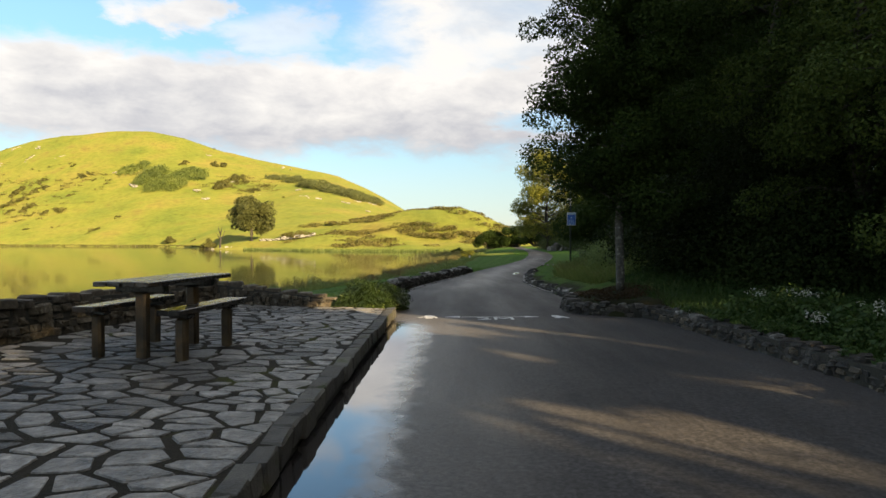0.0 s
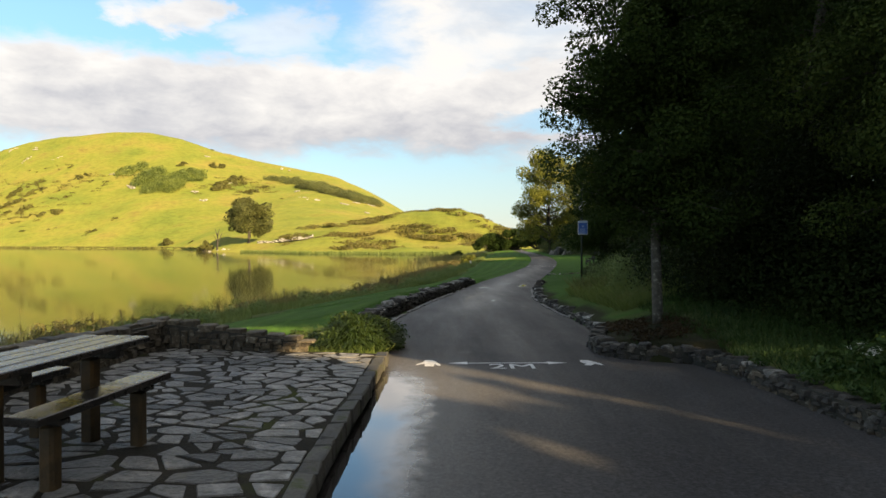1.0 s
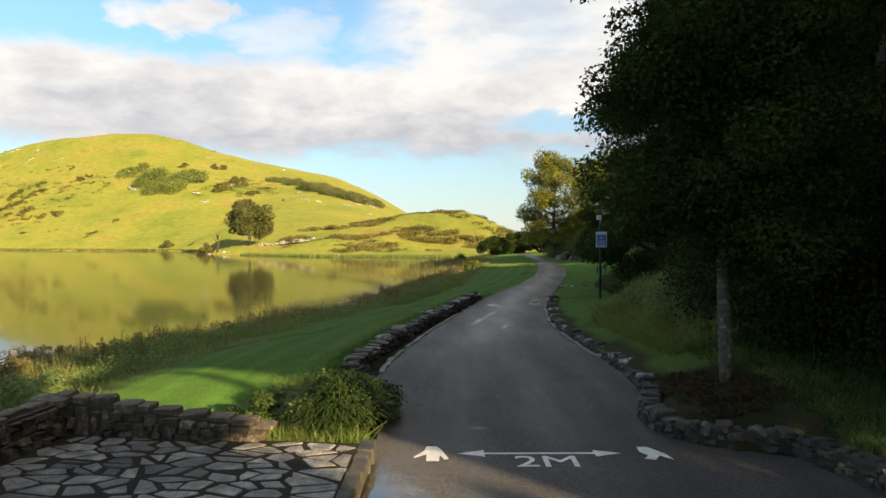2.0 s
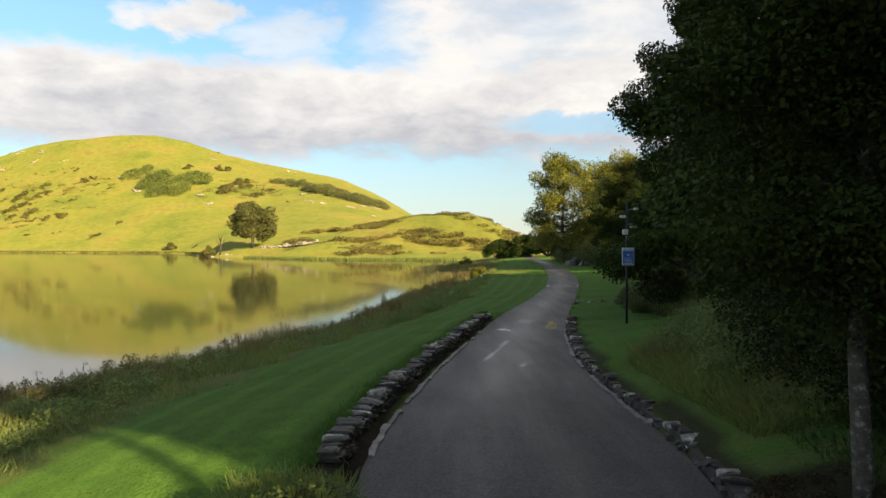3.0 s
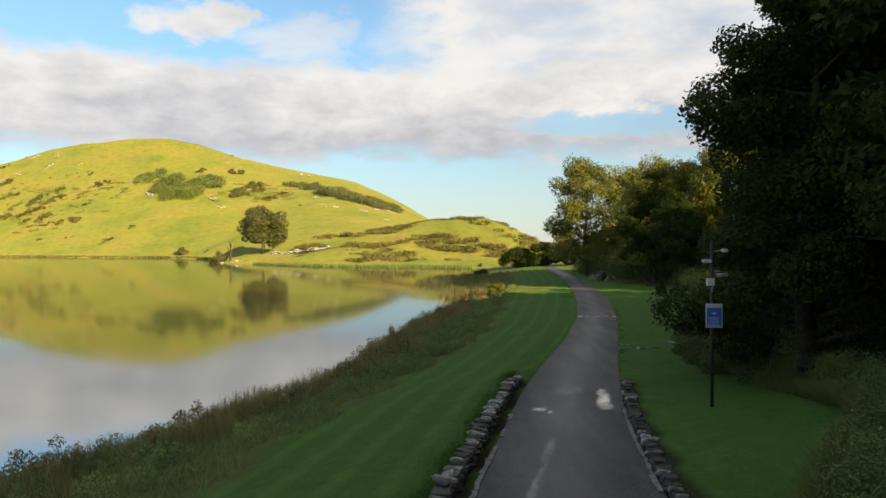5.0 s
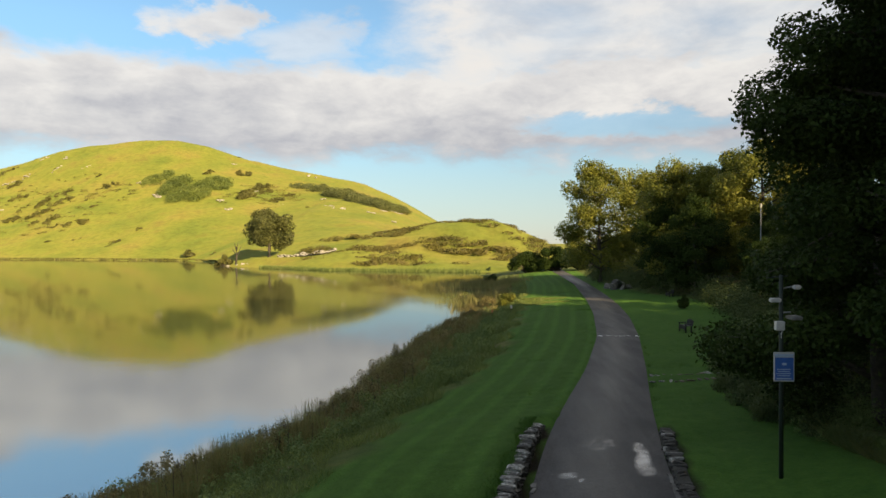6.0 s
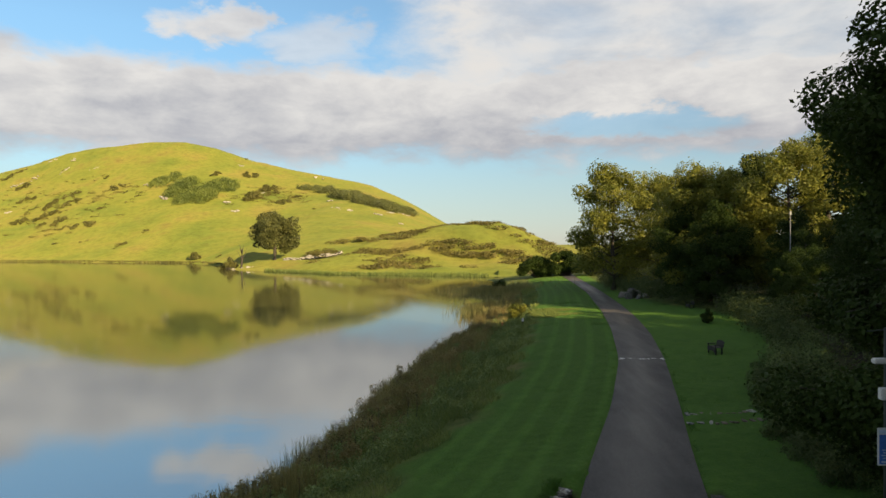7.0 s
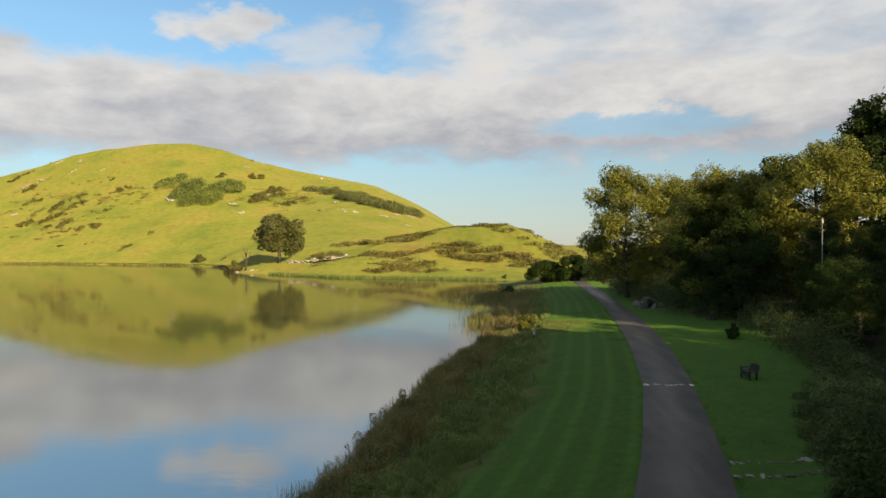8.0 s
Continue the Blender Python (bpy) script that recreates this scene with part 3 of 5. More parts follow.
lead = make_tree(11, 10.8, 1.82, 2.1, 170000, 0.065, M_LEAF, 0.088, (0.75, 0.3), 0.25, "slender dark-leaved tree in a stone-edged bed", belly=0.42, bark=M_LICHEN, reach=(0.8, 1.05), inner=(0.12, 0.32), open_=1.05, limbs=52)
plant(lead, 4.3, 17.3)

wood_label = "dense dark-green broadleaf tree in the roadside wood or added for shade"
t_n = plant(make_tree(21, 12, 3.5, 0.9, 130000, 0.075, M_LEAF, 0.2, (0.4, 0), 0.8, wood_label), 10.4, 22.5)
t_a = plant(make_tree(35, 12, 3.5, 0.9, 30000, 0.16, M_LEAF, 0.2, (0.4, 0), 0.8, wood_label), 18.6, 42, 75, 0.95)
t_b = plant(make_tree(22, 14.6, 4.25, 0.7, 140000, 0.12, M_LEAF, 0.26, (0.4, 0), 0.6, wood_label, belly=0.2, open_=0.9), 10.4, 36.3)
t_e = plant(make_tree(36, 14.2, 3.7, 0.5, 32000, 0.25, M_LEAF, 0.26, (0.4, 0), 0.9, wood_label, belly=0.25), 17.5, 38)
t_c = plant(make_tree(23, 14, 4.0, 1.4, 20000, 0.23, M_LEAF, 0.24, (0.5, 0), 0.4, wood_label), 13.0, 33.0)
# slender trees added out of view; gaps between them shape bars of sunlight
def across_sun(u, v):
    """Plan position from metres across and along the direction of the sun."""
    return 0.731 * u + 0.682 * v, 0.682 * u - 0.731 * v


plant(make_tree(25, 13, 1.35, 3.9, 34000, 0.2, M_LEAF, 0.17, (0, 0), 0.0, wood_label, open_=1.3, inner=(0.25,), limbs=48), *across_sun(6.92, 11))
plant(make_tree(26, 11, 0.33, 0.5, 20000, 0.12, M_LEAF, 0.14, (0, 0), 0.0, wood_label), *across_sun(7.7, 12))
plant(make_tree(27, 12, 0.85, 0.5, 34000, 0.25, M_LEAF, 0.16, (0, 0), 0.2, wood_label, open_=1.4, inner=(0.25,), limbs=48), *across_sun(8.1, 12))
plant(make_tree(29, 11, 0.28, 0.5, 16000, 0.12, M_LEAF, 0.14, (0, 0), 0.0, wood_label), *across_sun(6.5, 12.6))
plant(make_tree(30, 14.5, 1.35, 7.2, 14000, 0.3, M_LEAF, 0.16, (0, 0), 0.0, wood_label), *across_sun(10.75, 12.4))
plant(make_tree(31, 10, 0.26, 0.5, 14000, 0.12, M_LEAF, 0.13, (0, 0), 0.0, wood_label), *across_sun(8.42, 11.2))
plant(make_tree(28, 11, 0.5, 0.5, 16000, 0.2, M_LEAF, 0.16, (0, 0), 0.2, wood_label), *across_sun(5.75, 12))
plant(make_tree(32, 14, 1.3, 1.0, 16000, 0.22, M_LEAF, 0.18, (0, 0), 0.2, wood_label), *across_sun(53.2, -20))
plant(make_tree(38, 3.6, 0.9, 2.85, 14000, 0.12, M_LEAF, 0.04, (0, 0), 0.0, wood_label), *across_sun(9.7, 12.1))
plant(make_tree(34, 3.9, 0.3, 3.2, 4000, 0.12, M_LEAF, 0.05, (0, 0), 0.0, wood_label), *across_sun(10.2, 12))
# trees added to hold the lightened leaves where the wood catches highlights
pale = plant(make_tree(37, 10.5, 2.3, 1.6, 90000, 0.06, M_LEAF_HIGHLIGHT, 0.13, (0, 0), 0.6, "leafy tree at the edge of the wood, greens lightened as leaf highlights"), 8.2, 15.2)
copy_tree(pale, 7.9, 11.2, 140, 0.9)
t_m = plant(make_tree(39, 12, 3.6, 0.9, 40000, 0.17, M_LEAF, 0.2, (0.4, 0), 0.7, "dark-green broadleaf tree beside the lawn"), 20.6, 79.5, 15, 0.76)
gold = plant(make_tree(24, 17, 5.3, 1.5, 42000, 0.235, M_LEAF_OLIVE_LIT, 0.3, (0, 0), 0.5, "tall olive-leaved tree beside the lane, crown colour lightened as sunlit", open_=1.1), 17.4, 107)
# some copies stand out of view, added only to shape the shade
for src, x, y, rz, s in ((t_n, 11.3, 27.5, 70, 1.0), (t_n, 11.6, 40.6, 200, 0.6), (t_c, 12.8, 16.5, 30, 1.0), (t_c, 13.8, 10.5, 130, 1.05), (t_e, 15.25, 4.35, 200, 1.0), (t_a, 12.8, -8.2, 90, 0.95), (t_c, 13, -16, 220, 1.05),
                         (t_c, 16.5, 21, 10, 1.1), (t_e, 16.8, 27, 190, 1.0), (t_c, 18, 32, 80, 1.15), (t_e, 18, 13, 250, 1.0), (t_c, 20, 5, 300, 1.1), (t_c, 16.0, 44, 160, 0.9),
                         (t_e, 20.5, 46, 100, 0.8), (t_c, 24, 51, 200, 0.95), (t_e, 33.8, 65, 280, 0.70), (t_e, 33.5, 86, 40, 1.0), (t_e, 38.5, 92, 140, 1.3), (t_e, 43, 88, 200, 1.35), (t_e, 31, 97, 300, 1.0), (t_m, 19.9, 86, 160, 0.78), (t_m, 24.5, 73.5, 80, 0.62), (t_a, 23.5, 70, 200, 0.5), (t_m, 27.0, 70, 100, 0.6), (t_a, 16.9, 3.0, 115, 1.0), (t_a, 17.2, 51.5, 40, 0.5), (t_a, 19.2, 55.5, 130, 0.5), (t_a, 21.0, 59.3, 250, 0.5), (t_e, 22.3, 91, 50, 0.85), (t_c, 24.6, 90, 20, 0.7), (t_a, 21.0, 67, 20, 0.40), (t_a, 20.8, 64.7, 75, 0.39), (t_a, 20.6, 62.5, 120, 0.40)):
    copy_tree(src, x, y, rz, s)
# unseen copies added to keep low sun off the terrace
for u, v, s in ((1.6, 17, 1.0), (-4, 18, 1.0)):
    copy_tree(t_b, *across_sun(u, v), u * 50, s)
# unseen copies added to shade lawn and lane, leaving one gap for sun
for u, v, s in ((26, 4, 1.2), (31, 2, 1.25), (36, 0, 1.3), (41, -1, 1.3), (46, -3, 1.3), (50.5, -4, 1.25), (50.4, -8, 1.0), (66.6, -8, 0.68), (71, -8, 0.62), (76, -9, 0.72), (81, -11, 0.72), (86.5, -14, 0.7), (92, -16, 0.7)):
    copy_tree(t_e, *across_sun(u, v), u * 37 % 360, s)
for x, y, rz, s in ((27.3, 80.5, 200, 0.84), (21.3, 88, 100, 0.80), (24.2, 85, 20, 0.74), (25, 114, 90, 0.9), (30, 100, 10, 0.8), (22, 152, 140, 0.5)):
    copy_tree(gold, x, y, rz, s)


# ---- terrace ----
M_MOSS = leaf_material("moss", (0.05, 0.07, 0.012), (0.12, 0.14, 0.028), 0.2, 2.0, 0.05)


def prism(poly, z0, z1, inset=0.0, drop=0.0):
    """A flat stone: outline lifted from z0 to z1, its top edge drawn in and eased."""
    poly = [Vector(p) for p in poly]
    c = sum(poly, Vector((0, 0))) / len(poly)
    top = [c + (p - c) * (1 - inset) for p in poly]
    n = len(poly)
    V = [(p.x, p.y, z0) for p in poly] + [(p.x, p.y, z1 - drop) for p in poly] + [(p.x, p.y, z1) for p in top]
    Fc = [(i, (i + 1) % n, n + (i + 1) % n, n + i) for i in range(n)] + [(n + i, n + (i + 1) % n, 2 * n + (i + 1) % n, 2 * n + i) for i in range(n)]
    Fc.append(tuple(range(2 * n, 3 * n)))
    return V, Fc


def slab(poly, z0, z1, inset):
    """A worn paving stone: sloping edge and flat top."""
    poly = [Vector(p) for p in poly]
    c = sum(poly, Vector((0, 0))) / len(poly)
    n = len(poly)
    V = [(p.x, p.y, z0) for p in poly] + [(*(c + (p - c) * (1 - inset)), z1) for p in poly]
    return V, [(i, (i + 1) % n, n + (i + 1) % n, n + i) for i in range(n)] + [tuple(range(n, 2 * n))]


def clip_poly(poly, p, nrm):
    """The part of a convex outline on the side of p that nrm points away from."""
    out = []
    for i, a in enumerate(poly):
        b = poly[(i + 1) % len(poly)]
        da, db = (a - p).dot(nrm), (b - p).dot(nrm)
        if da <= 0:
            out.append(a)
        if (da < 0) != (db < 0) and abs(da - db) > 1e-9:
            out.append(a + (b - a) * (da / (da - db)))
    return out


def terrace():
    V, Fc = [], []
    ys = np.arange(-12, 15.1, 1.0)
    for y in ys:
        xw = float(wall_line(y)) - 0.1
        V += [(xw, y, -0.2), (xw, y, terrace_z(xw) - 0.010), (float(road_l(y)) - 0.05, y, terrace_z(-0.60) - 0.010), (float(road_l(y)) - 0.05, y, -0.2)]
    for i in range(len(ys) - 1):
        a = i * 4
        Fc += [(a, a + 1, a + 5, a + 4), (a + 1, a + 2, a + 6, a + 5), (a + 2, a + 3, a + 7, a + 6)]
    e = (len(ys) - 1) * 4
    Fc += [(0, 3, 2, 1), (e, e + 1, e + 2, e + 3)]
    bed = tagged(new("pavement", mesh_of("pavement", V, Fc, M_JOINT)), "raised terrace of crazy paving with mossy joints", "pavement", kind="structure")
    rng = random.Random(5)
    ST = 1.55
    seeds, y = [], -1.0
    row = 0
    while y < 16.1:
        x = -7.4 + (row % 2) * 0.3
        while x < -0.7:
            seeds.append(Vector((x + rng.uniform(-0.17, 0.17), (y + rng.uniform(-0.10, 0.10)) * ST)))
            x += rng.choice((0.17, 0.30, 0.44))
        y += rng.choice((0.14, 0.19, 0.24))
        row += 1
    spare = []
    made = 0
    seeds_near = sorted(seeds, key=lambda p: abs(p.x + 2.6) + 0.25 * abs(p.y / ST - 11))
    for s in seeds_near:
        cell = [s + Vector(d) for d in ((-1.2, -1.2), (1.2, -1.2), (1.2, 1.2), (-1.2, 1.2))]
        for o in seeds:
            if o is not s and (o - s).length < 1.2:
                cell = clip_poly(cell, (s + o) / 2 - (o - s).normalized() * rng.uniform(0.008, 0.040), (o - s).normalized())
                if len(cell) < 3:
                    break
        if len(cell) < 3:
            continue
        cell = [Vector((p.x, p.y / ST)) for p in cell]
        mid = sum(cell, Vector((0, 0))) / len(cell)
        cell = clip_poly(cell, Vector((float(road_l(mid.y)) - 0.17, 0)), Vector((1, 0)))
        if cell:
            cell = clip_poly(cell, Vector((0, 14.96)), Vector((0, 1)))
        if cell:
            mid = sum(cell, Vector((0, 0))) / len(cell)
            cell = clip_poly(cell, Vector((wall_line(mid.y) + 0.22, 0)), Vector((-1, 0)))
        if len(cell) < 3:
            continue
        keep = [p for i, p in enumerate(cell) if (p - cell[i - 1]).length > 0.05]
        if len(keep) < 3:
            continue
        keep = [p + Vector((rng.uniform(-0.015, 0.015), rng.uniform(-0.015, 0.015))) for p in keep]
        keep = [q for i, p in enumerate(keep) for q in (keep[i - 1].lerp(p, 0.94), p.lerp(keep[(i + 1) % len(keep)], 0.06))]
        area = abs(sum(keep[i - 1].x * p.y - p.x * keep[i - 1].y for i, p in enumerate(keep))) / 2
        if area < 0.012 or rng.random() < 0.015:
            continue
        sv, sf = slab(keep, 0.098, 0.116 + rng.uniform(-0.004, 0.006), 0.07)
        tx, ty = rng.gauss(0, 0.012), rng.gauss(0, 0.012)
        mid = sum(keep, Vector((0, 0))) / len(keep)
        shape = ([(x, y, z - 0.12 + terrace_z(x) + (tx * (x - mid.x) + ty * (y - mid.y) if z > 0.1 else 0)) for x, y, z in sv], sf)
        made += 1
        if made <= 300:
            part("flagstone", mesh_of("flagstone", *shape, M_FLAG), bed)
        else:
            spare.append(shape)
    if spare:
        tagged(part("flagstones", mesh_of("flagstones", *joined(spare), M_FLAG), bed), kind="stuff")


def blades(rng, pts, h, w, lean=0.35):
    """Tapered upright blades standing at pts (n, 3)."""
    n = len(pts)
    a = rng.uniform(0, 6.283, n)
    side = np.stack([np.cos(a), np.sin(a), np.zeros(n)], 1)
    hh = h * rng.uniform(0.5, 1.15, n)
    tip = np.stack([rng.normal(size=n) * lean, rng.normal(size=n) * lean, np.ones(n)], 1) * hh[:, None]
    ww = (w * rng.uniform(0.6, 1.3, n))[:, None]
    base = pts - np.array([0, 0, 0.05])
    return np.stack([base - side * ww, base + side * ww, base + tip + side * ww * 0.25, base + tip - side * ww * 0.25], 1)


def make_rocks(mat, ease=0.17, rough=0.09):
    out = []
    for k in range(9):
        bm = bmesh.new()
        bmesh.ops.create_cube(bm, size=1.0)
        bmesh.ops.bevel(bm, geom=bm.edges[:], offset=ease, segments=1, affect="EDGES")
        for v in bm.verts:
            v.co += Vector([random.uniform(-rough, rough) for _ in range(3)])
        me = bpy.data.meshes.new("stone")
        bm.to_mesh(me)
        bm.free()
        me.materials.append(mat)
        out.append(me)
    return out


ROCKS = make_rocks(M_STONE)
DARK_ROCKS = make_rocks(M_DARKSTONE)
M_PALEROCK = surface("pale_limestone", (0.22, 0.21, 0.18), (0.50, 0.48, 0.43), 0.8, 6, (0.8, 0.95), 0.5, 0.05, 0.2)
PALE_ROCKS = make_rocks(M_PALEROCK)
M_WALLSTONE = surface("lichened_wall_stone", (0.026, 0.021, 0.014), (0.10, 0.081, 0.053), 13, 50, (0.7, 0.95), 0.9, 0.02, 0.45, third=(0.22, 0.21, 0.17))
WALL_ROCKS = make_rocks(M_WALLSTONE, 0.14, 0.07)
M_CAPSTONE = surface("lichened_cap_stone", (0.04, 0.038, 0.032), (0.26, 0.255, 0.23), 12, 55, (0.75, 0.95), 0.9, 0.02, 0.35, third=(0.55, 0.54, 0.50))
CAP_ROCKS = make_rocks(M_CAPSTONE, 0.17, 0.15)
FLAT_CAPS = make_rocks(M_WALLSTONE, 0.12, 0.03)


def along(pts):
    pts = [Vector(p) for p in pts]
    cum = [0.0]
    for a, b in zip(pts, pts[1:]):
        cum.append(cum[-1] + (b - a).length)

    def at_(s):
        for i in range(len(pts) - 1):
            if s <= cum[i + 1] or i == len(pts) - 2:
                d = (pts[i + 1] - pts[i]).normalized()
                return pts[i] + d * (s - cum[i]), math.degrees(math.atan2(d.y, d.x))
    return at_, cum[-1]


def stone_wall(pts, height, thick, base, courses, label, seed, lengths=(0.12, 0.34), name="stone_wall", core=True, ragged=0.03, shapes=None, gap=1.0, caps=None, cap_lengths=None, loose=1.0):
    """A rough stone wall along pts; height(s, total) and base(x, y) in metres."""
    rng = random.Random(seed)
    at_, total = along(pts)
    root = thing(name, label, "wall")
    if core:
        V, Fc, n = [], [], max(2, int(total / 0.5))
        for i in range(n + 1):
            p, a = at_(total * i / n)
            nx, ny = -math.sin(radians(a)), math.cos(radians(a))
            b, h = base(p.x, p.y), height(total * i / n, total)
            w = thick * 0.40
            V += [(p.x + nx * w, p.y + ny * w, b - 0.3), (p.x + nx * w, p.y + ny * w, b + h * 0.88), (p.x - nx * w, p.y - ny * w, b + h * 0.88), (p.x - nx * w, p.y - ny * w, b - 0.3)]
        for i in range(n):
            k = i * 4
            Fc += [(k, k + 1, k + 5, k + 4), (k + 1, k + 2, k + 6, k + 5), (k + 2, k + 3, k + 7, k + 6)]
        Fc += [(0, 3, 2, 1), (n * 4, n * 4 + 1, n * 4 + 2, n * 4 + 3)]
        part("core", mesh_of("core", V, Fc, M_WALLCORE), root, "dark earth and mortar between the stones")
    for c in range(courses):
        s = rng.uniform(-0.1, 0.0)
        while s < total:
            top_ = c == courses - 1
            ln = rng.uniform(*(cap_lengths if cap_lengths and top_ else lengths))
            p, a = at_(min(max(s + ln / 2, 0), total))
            h = height(s, total)
            ch = h / courses
            z = base(p.x, p.y) + ch * (c + 0.5)
            t = thick * (rng.uniform(0.5, 1.1) if cap_lengths and top_ else rng.uniform(0.85, 1.12))
            off = rng.uniform(-0.04, 0.04) * loose
            ob = part("stone", rng.choice(caps if caps and c == courses - 1 else shapes or ROCKS), root)
            ob.matrix_basis = pose(p.x - math.sin(radians(a)) * off, p.y + math.cos(radians(a)) * off, z + (rng.uniform(-ragged, ragged) if c == courses - 1 else 0), rng.uniform(-12, 12) * loose, rng.uniform(-12, 12) * loose, a + rng.uniform(-18, 18) * loose) @ Matrix.Diagonal((ln * 1.0, t, ch * rng.uniform(0.8, 1.45), 1))
            s += ln * rng.uniform(0.95, 1.15) * gap
    return root


def kerb():
    rng = random.Random(8)
    root = thing("kerb", "ragged mossy edging stones along the terrace", "kerb", kind="structure")
    shapes = make_rocks(M_KERB, 0.08, 0.05)
    y = -2.0
    while y < 14.8:
        ln = rng.uniform(0.16, 0.5)
        w = rng.uniform(0.13, 0.17)
        h = rng.uniform(0.15, 0.20)
        ob = part("kerb_stone", rng.choice(shapes), root)
        ob.matrix_basis = pose(float(road_l(y + ln / 2)) - w / 2 + rng.uniform(-0.012, 0.008), y + ln / 2, 0.21 - h / 2 + rng.uniform(-0.005, 0.005), rng.uniform(-2, 2), rng.uniform(-4, 3), rng.uniform(-3, 3)) @ Matrix.Diagonal((w * 1.1, ln, h, 1))
        y += ln * rng.uniform(0.96, 1.1)
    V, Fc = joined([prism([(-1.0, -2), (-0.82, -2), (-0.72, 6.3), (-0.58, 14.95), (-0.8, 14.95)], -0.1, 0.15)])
    part("kerb_bed", mesh_of("kerb_bed", V, Fc, M_WALLCORE), root, "dark bed under and behind the edging stones")
    g = np.random.default_rng(9)
    n = 60000
    yy = g.uniform(4, 14.9, n)
    x = road_l(yy) - 0.06 - np.abs(g.normal(size=n)) * 0.95
    keep = np.array([noise.noise((a * 1.7, b * 1.7, 4.0)) > 0.05 for a, b in zip(x, yy)])
    p = np.stack([x, yy, terrace_z(x) + 0.005], 1)[keep]
    tagged(new("moss", quads_mesh("moss", blades(g, p, 0.03, 0.013, 1.0), M_MOSS)), "green moss in the joints by the terrace edge", "moss", kind="stuff")


def picnic_table():
    grp = "picnic set on the terrace"

    def slatted(name, label, cx, cy, length, width, z, thick, slats, leg_w, legs, rz, apron):
        root = thing(name, label, "table" if "table" in name else "bench", (cx, cy, terrace_z(cx)), rz, grp)
        w = width / slats
        for k in range(slats):
            part("slat", box_bm(w - 0.012, length * random.uniform(0.99, 1.0), thick, ((k + 0.5) * w - width / 2, 0, z - thick / 2), 0.008, 0.002), root, "wet dark plank", M_WETWOOD)
        for ly in legs:
            part("leg", box_bm(leg_w, leg_w * 0.95, z - thick - apron + 0.1, (0, ly, (z - thick - apron - 0.1) / 2), 0.02, 0.005), root, "thick square post", M_WOOD)
            part("bearer", box_bm(width * 0.86, 0.11, apron, (0, ly, z - thick - apron / 2), 0.01, 0.003), root, "dark cross bearer", M_WETWOOD)
        return root
    slatted("picnic_table", "heavy rustic wooden picnic table with wet slatted top", -2.68, 10.25, 1.66, 0.64, 0.815, 0.05, 4, 0.118, (-0.48, 0.48), -8.7, 0.08)
    slatted("picnic_bench", "rustic plank bench on two thick posts beside the table", -2.25, 10.20, 1.46, 0.27, 0.54, 0.06, 1, 0.108, (-0.48, 0.46), -8.7, 0.045)
    slatted("picnic_bench", "rustic plank bench on two thick posts beside the table", -3.16, 10.30, 1.44, 0.27, 0.54, 0.06, 1, 0.108, (-0.50, 0.49), -8.7, 0.045)


terrace()
kerb()
picnic_table()
_wl = [(float(wall_line(y)), y) for y in (15.1, 13, 10.45, 8, 4, 0)]
stone_wall(_wl, lambda s, n: 0.43 + 0.08 * min(1, s / 4), 0.36, lambda x, y: terrace_z(x) - 0.03, 5, "low dark lichen-spotted stone wall round the paved terrace", 31, (0.07, 0.22), ragged=0.012, shapes=WALL_ROCKS, caps=FLAT_CAPS, cap_lengths=(0.16, 0.34), loose=0.35)
stone_wall([(-4.0, 15.14), (-2.9, 15.12), (-1.76, 15.08)], lambda s, n: 0.44 - 0.24 * s / n, 0.30, lambda x, y: terrace_z(x) - 0.03, 4, "low mossy stone wall stepping down at the terrace end", 32, (0.07, 0.2), ragged=0.012, shapes=WALL_ROCKS, caps=FLAT_CAPS, cap_lengths=(0.14, 0.30), loose=0.35)
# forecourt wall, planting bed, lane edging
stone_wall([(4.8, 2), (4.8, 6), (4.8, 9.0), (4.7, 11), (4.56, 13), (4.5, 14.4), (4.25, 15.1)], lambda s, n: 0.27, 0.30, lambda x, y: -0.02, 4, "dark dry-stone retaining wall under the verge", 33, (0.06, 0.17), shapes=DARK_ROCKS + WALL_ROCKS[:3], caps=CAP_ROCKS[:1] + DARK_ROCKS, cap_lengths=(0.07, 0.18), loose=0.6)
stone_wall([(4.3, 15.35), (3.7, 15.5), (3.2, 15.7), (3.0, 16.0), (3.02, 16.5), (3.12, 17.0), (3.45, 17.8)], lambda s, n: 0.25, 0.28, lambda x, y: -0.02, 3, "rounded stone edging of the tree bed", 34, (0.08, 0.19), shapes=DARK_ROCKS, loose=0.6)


def lane_edge(fn, off, y0, y1, st):
    return [(float(fn(y)) + off, float(y)) for y in np.arange(y0, y1 + 0.01, st)]


def road_base(x, y):
    return float(road_z(y)) - 0.03


# lower courses take the darkened stone for moss and the face's shade
stone_wall(lane_edge(road_l, -0.45, 19.2, 38.2, 1.0), lambda s, n: 0.38 * min(1, 0.35 + (n - s) / 2.5) * (0.88 + 0.14 * math.sin(s * 2.3) * math.sin(s * 0.9)), 0.38, road_base, 4, "low rough stone wall between the lane and the lawn, face darkened for shade and moss under pale capping", 35, (0.08, 0.18), ragged=0.035, shapes=DARK_ROCKS, caps=CAP_ROCKS[:4] + DARK_ROCKS[:7], cap_lengths=(0.08, 0.24), loose=0.7)
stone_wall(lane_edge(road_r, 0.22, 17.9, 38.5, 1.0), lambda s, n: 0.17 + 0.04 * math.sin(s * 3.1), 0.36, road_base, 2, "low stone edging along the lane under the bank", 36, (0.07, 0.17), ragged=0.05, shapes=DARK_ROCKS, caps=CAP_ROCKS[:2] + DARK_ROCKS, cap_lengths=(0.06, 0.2))
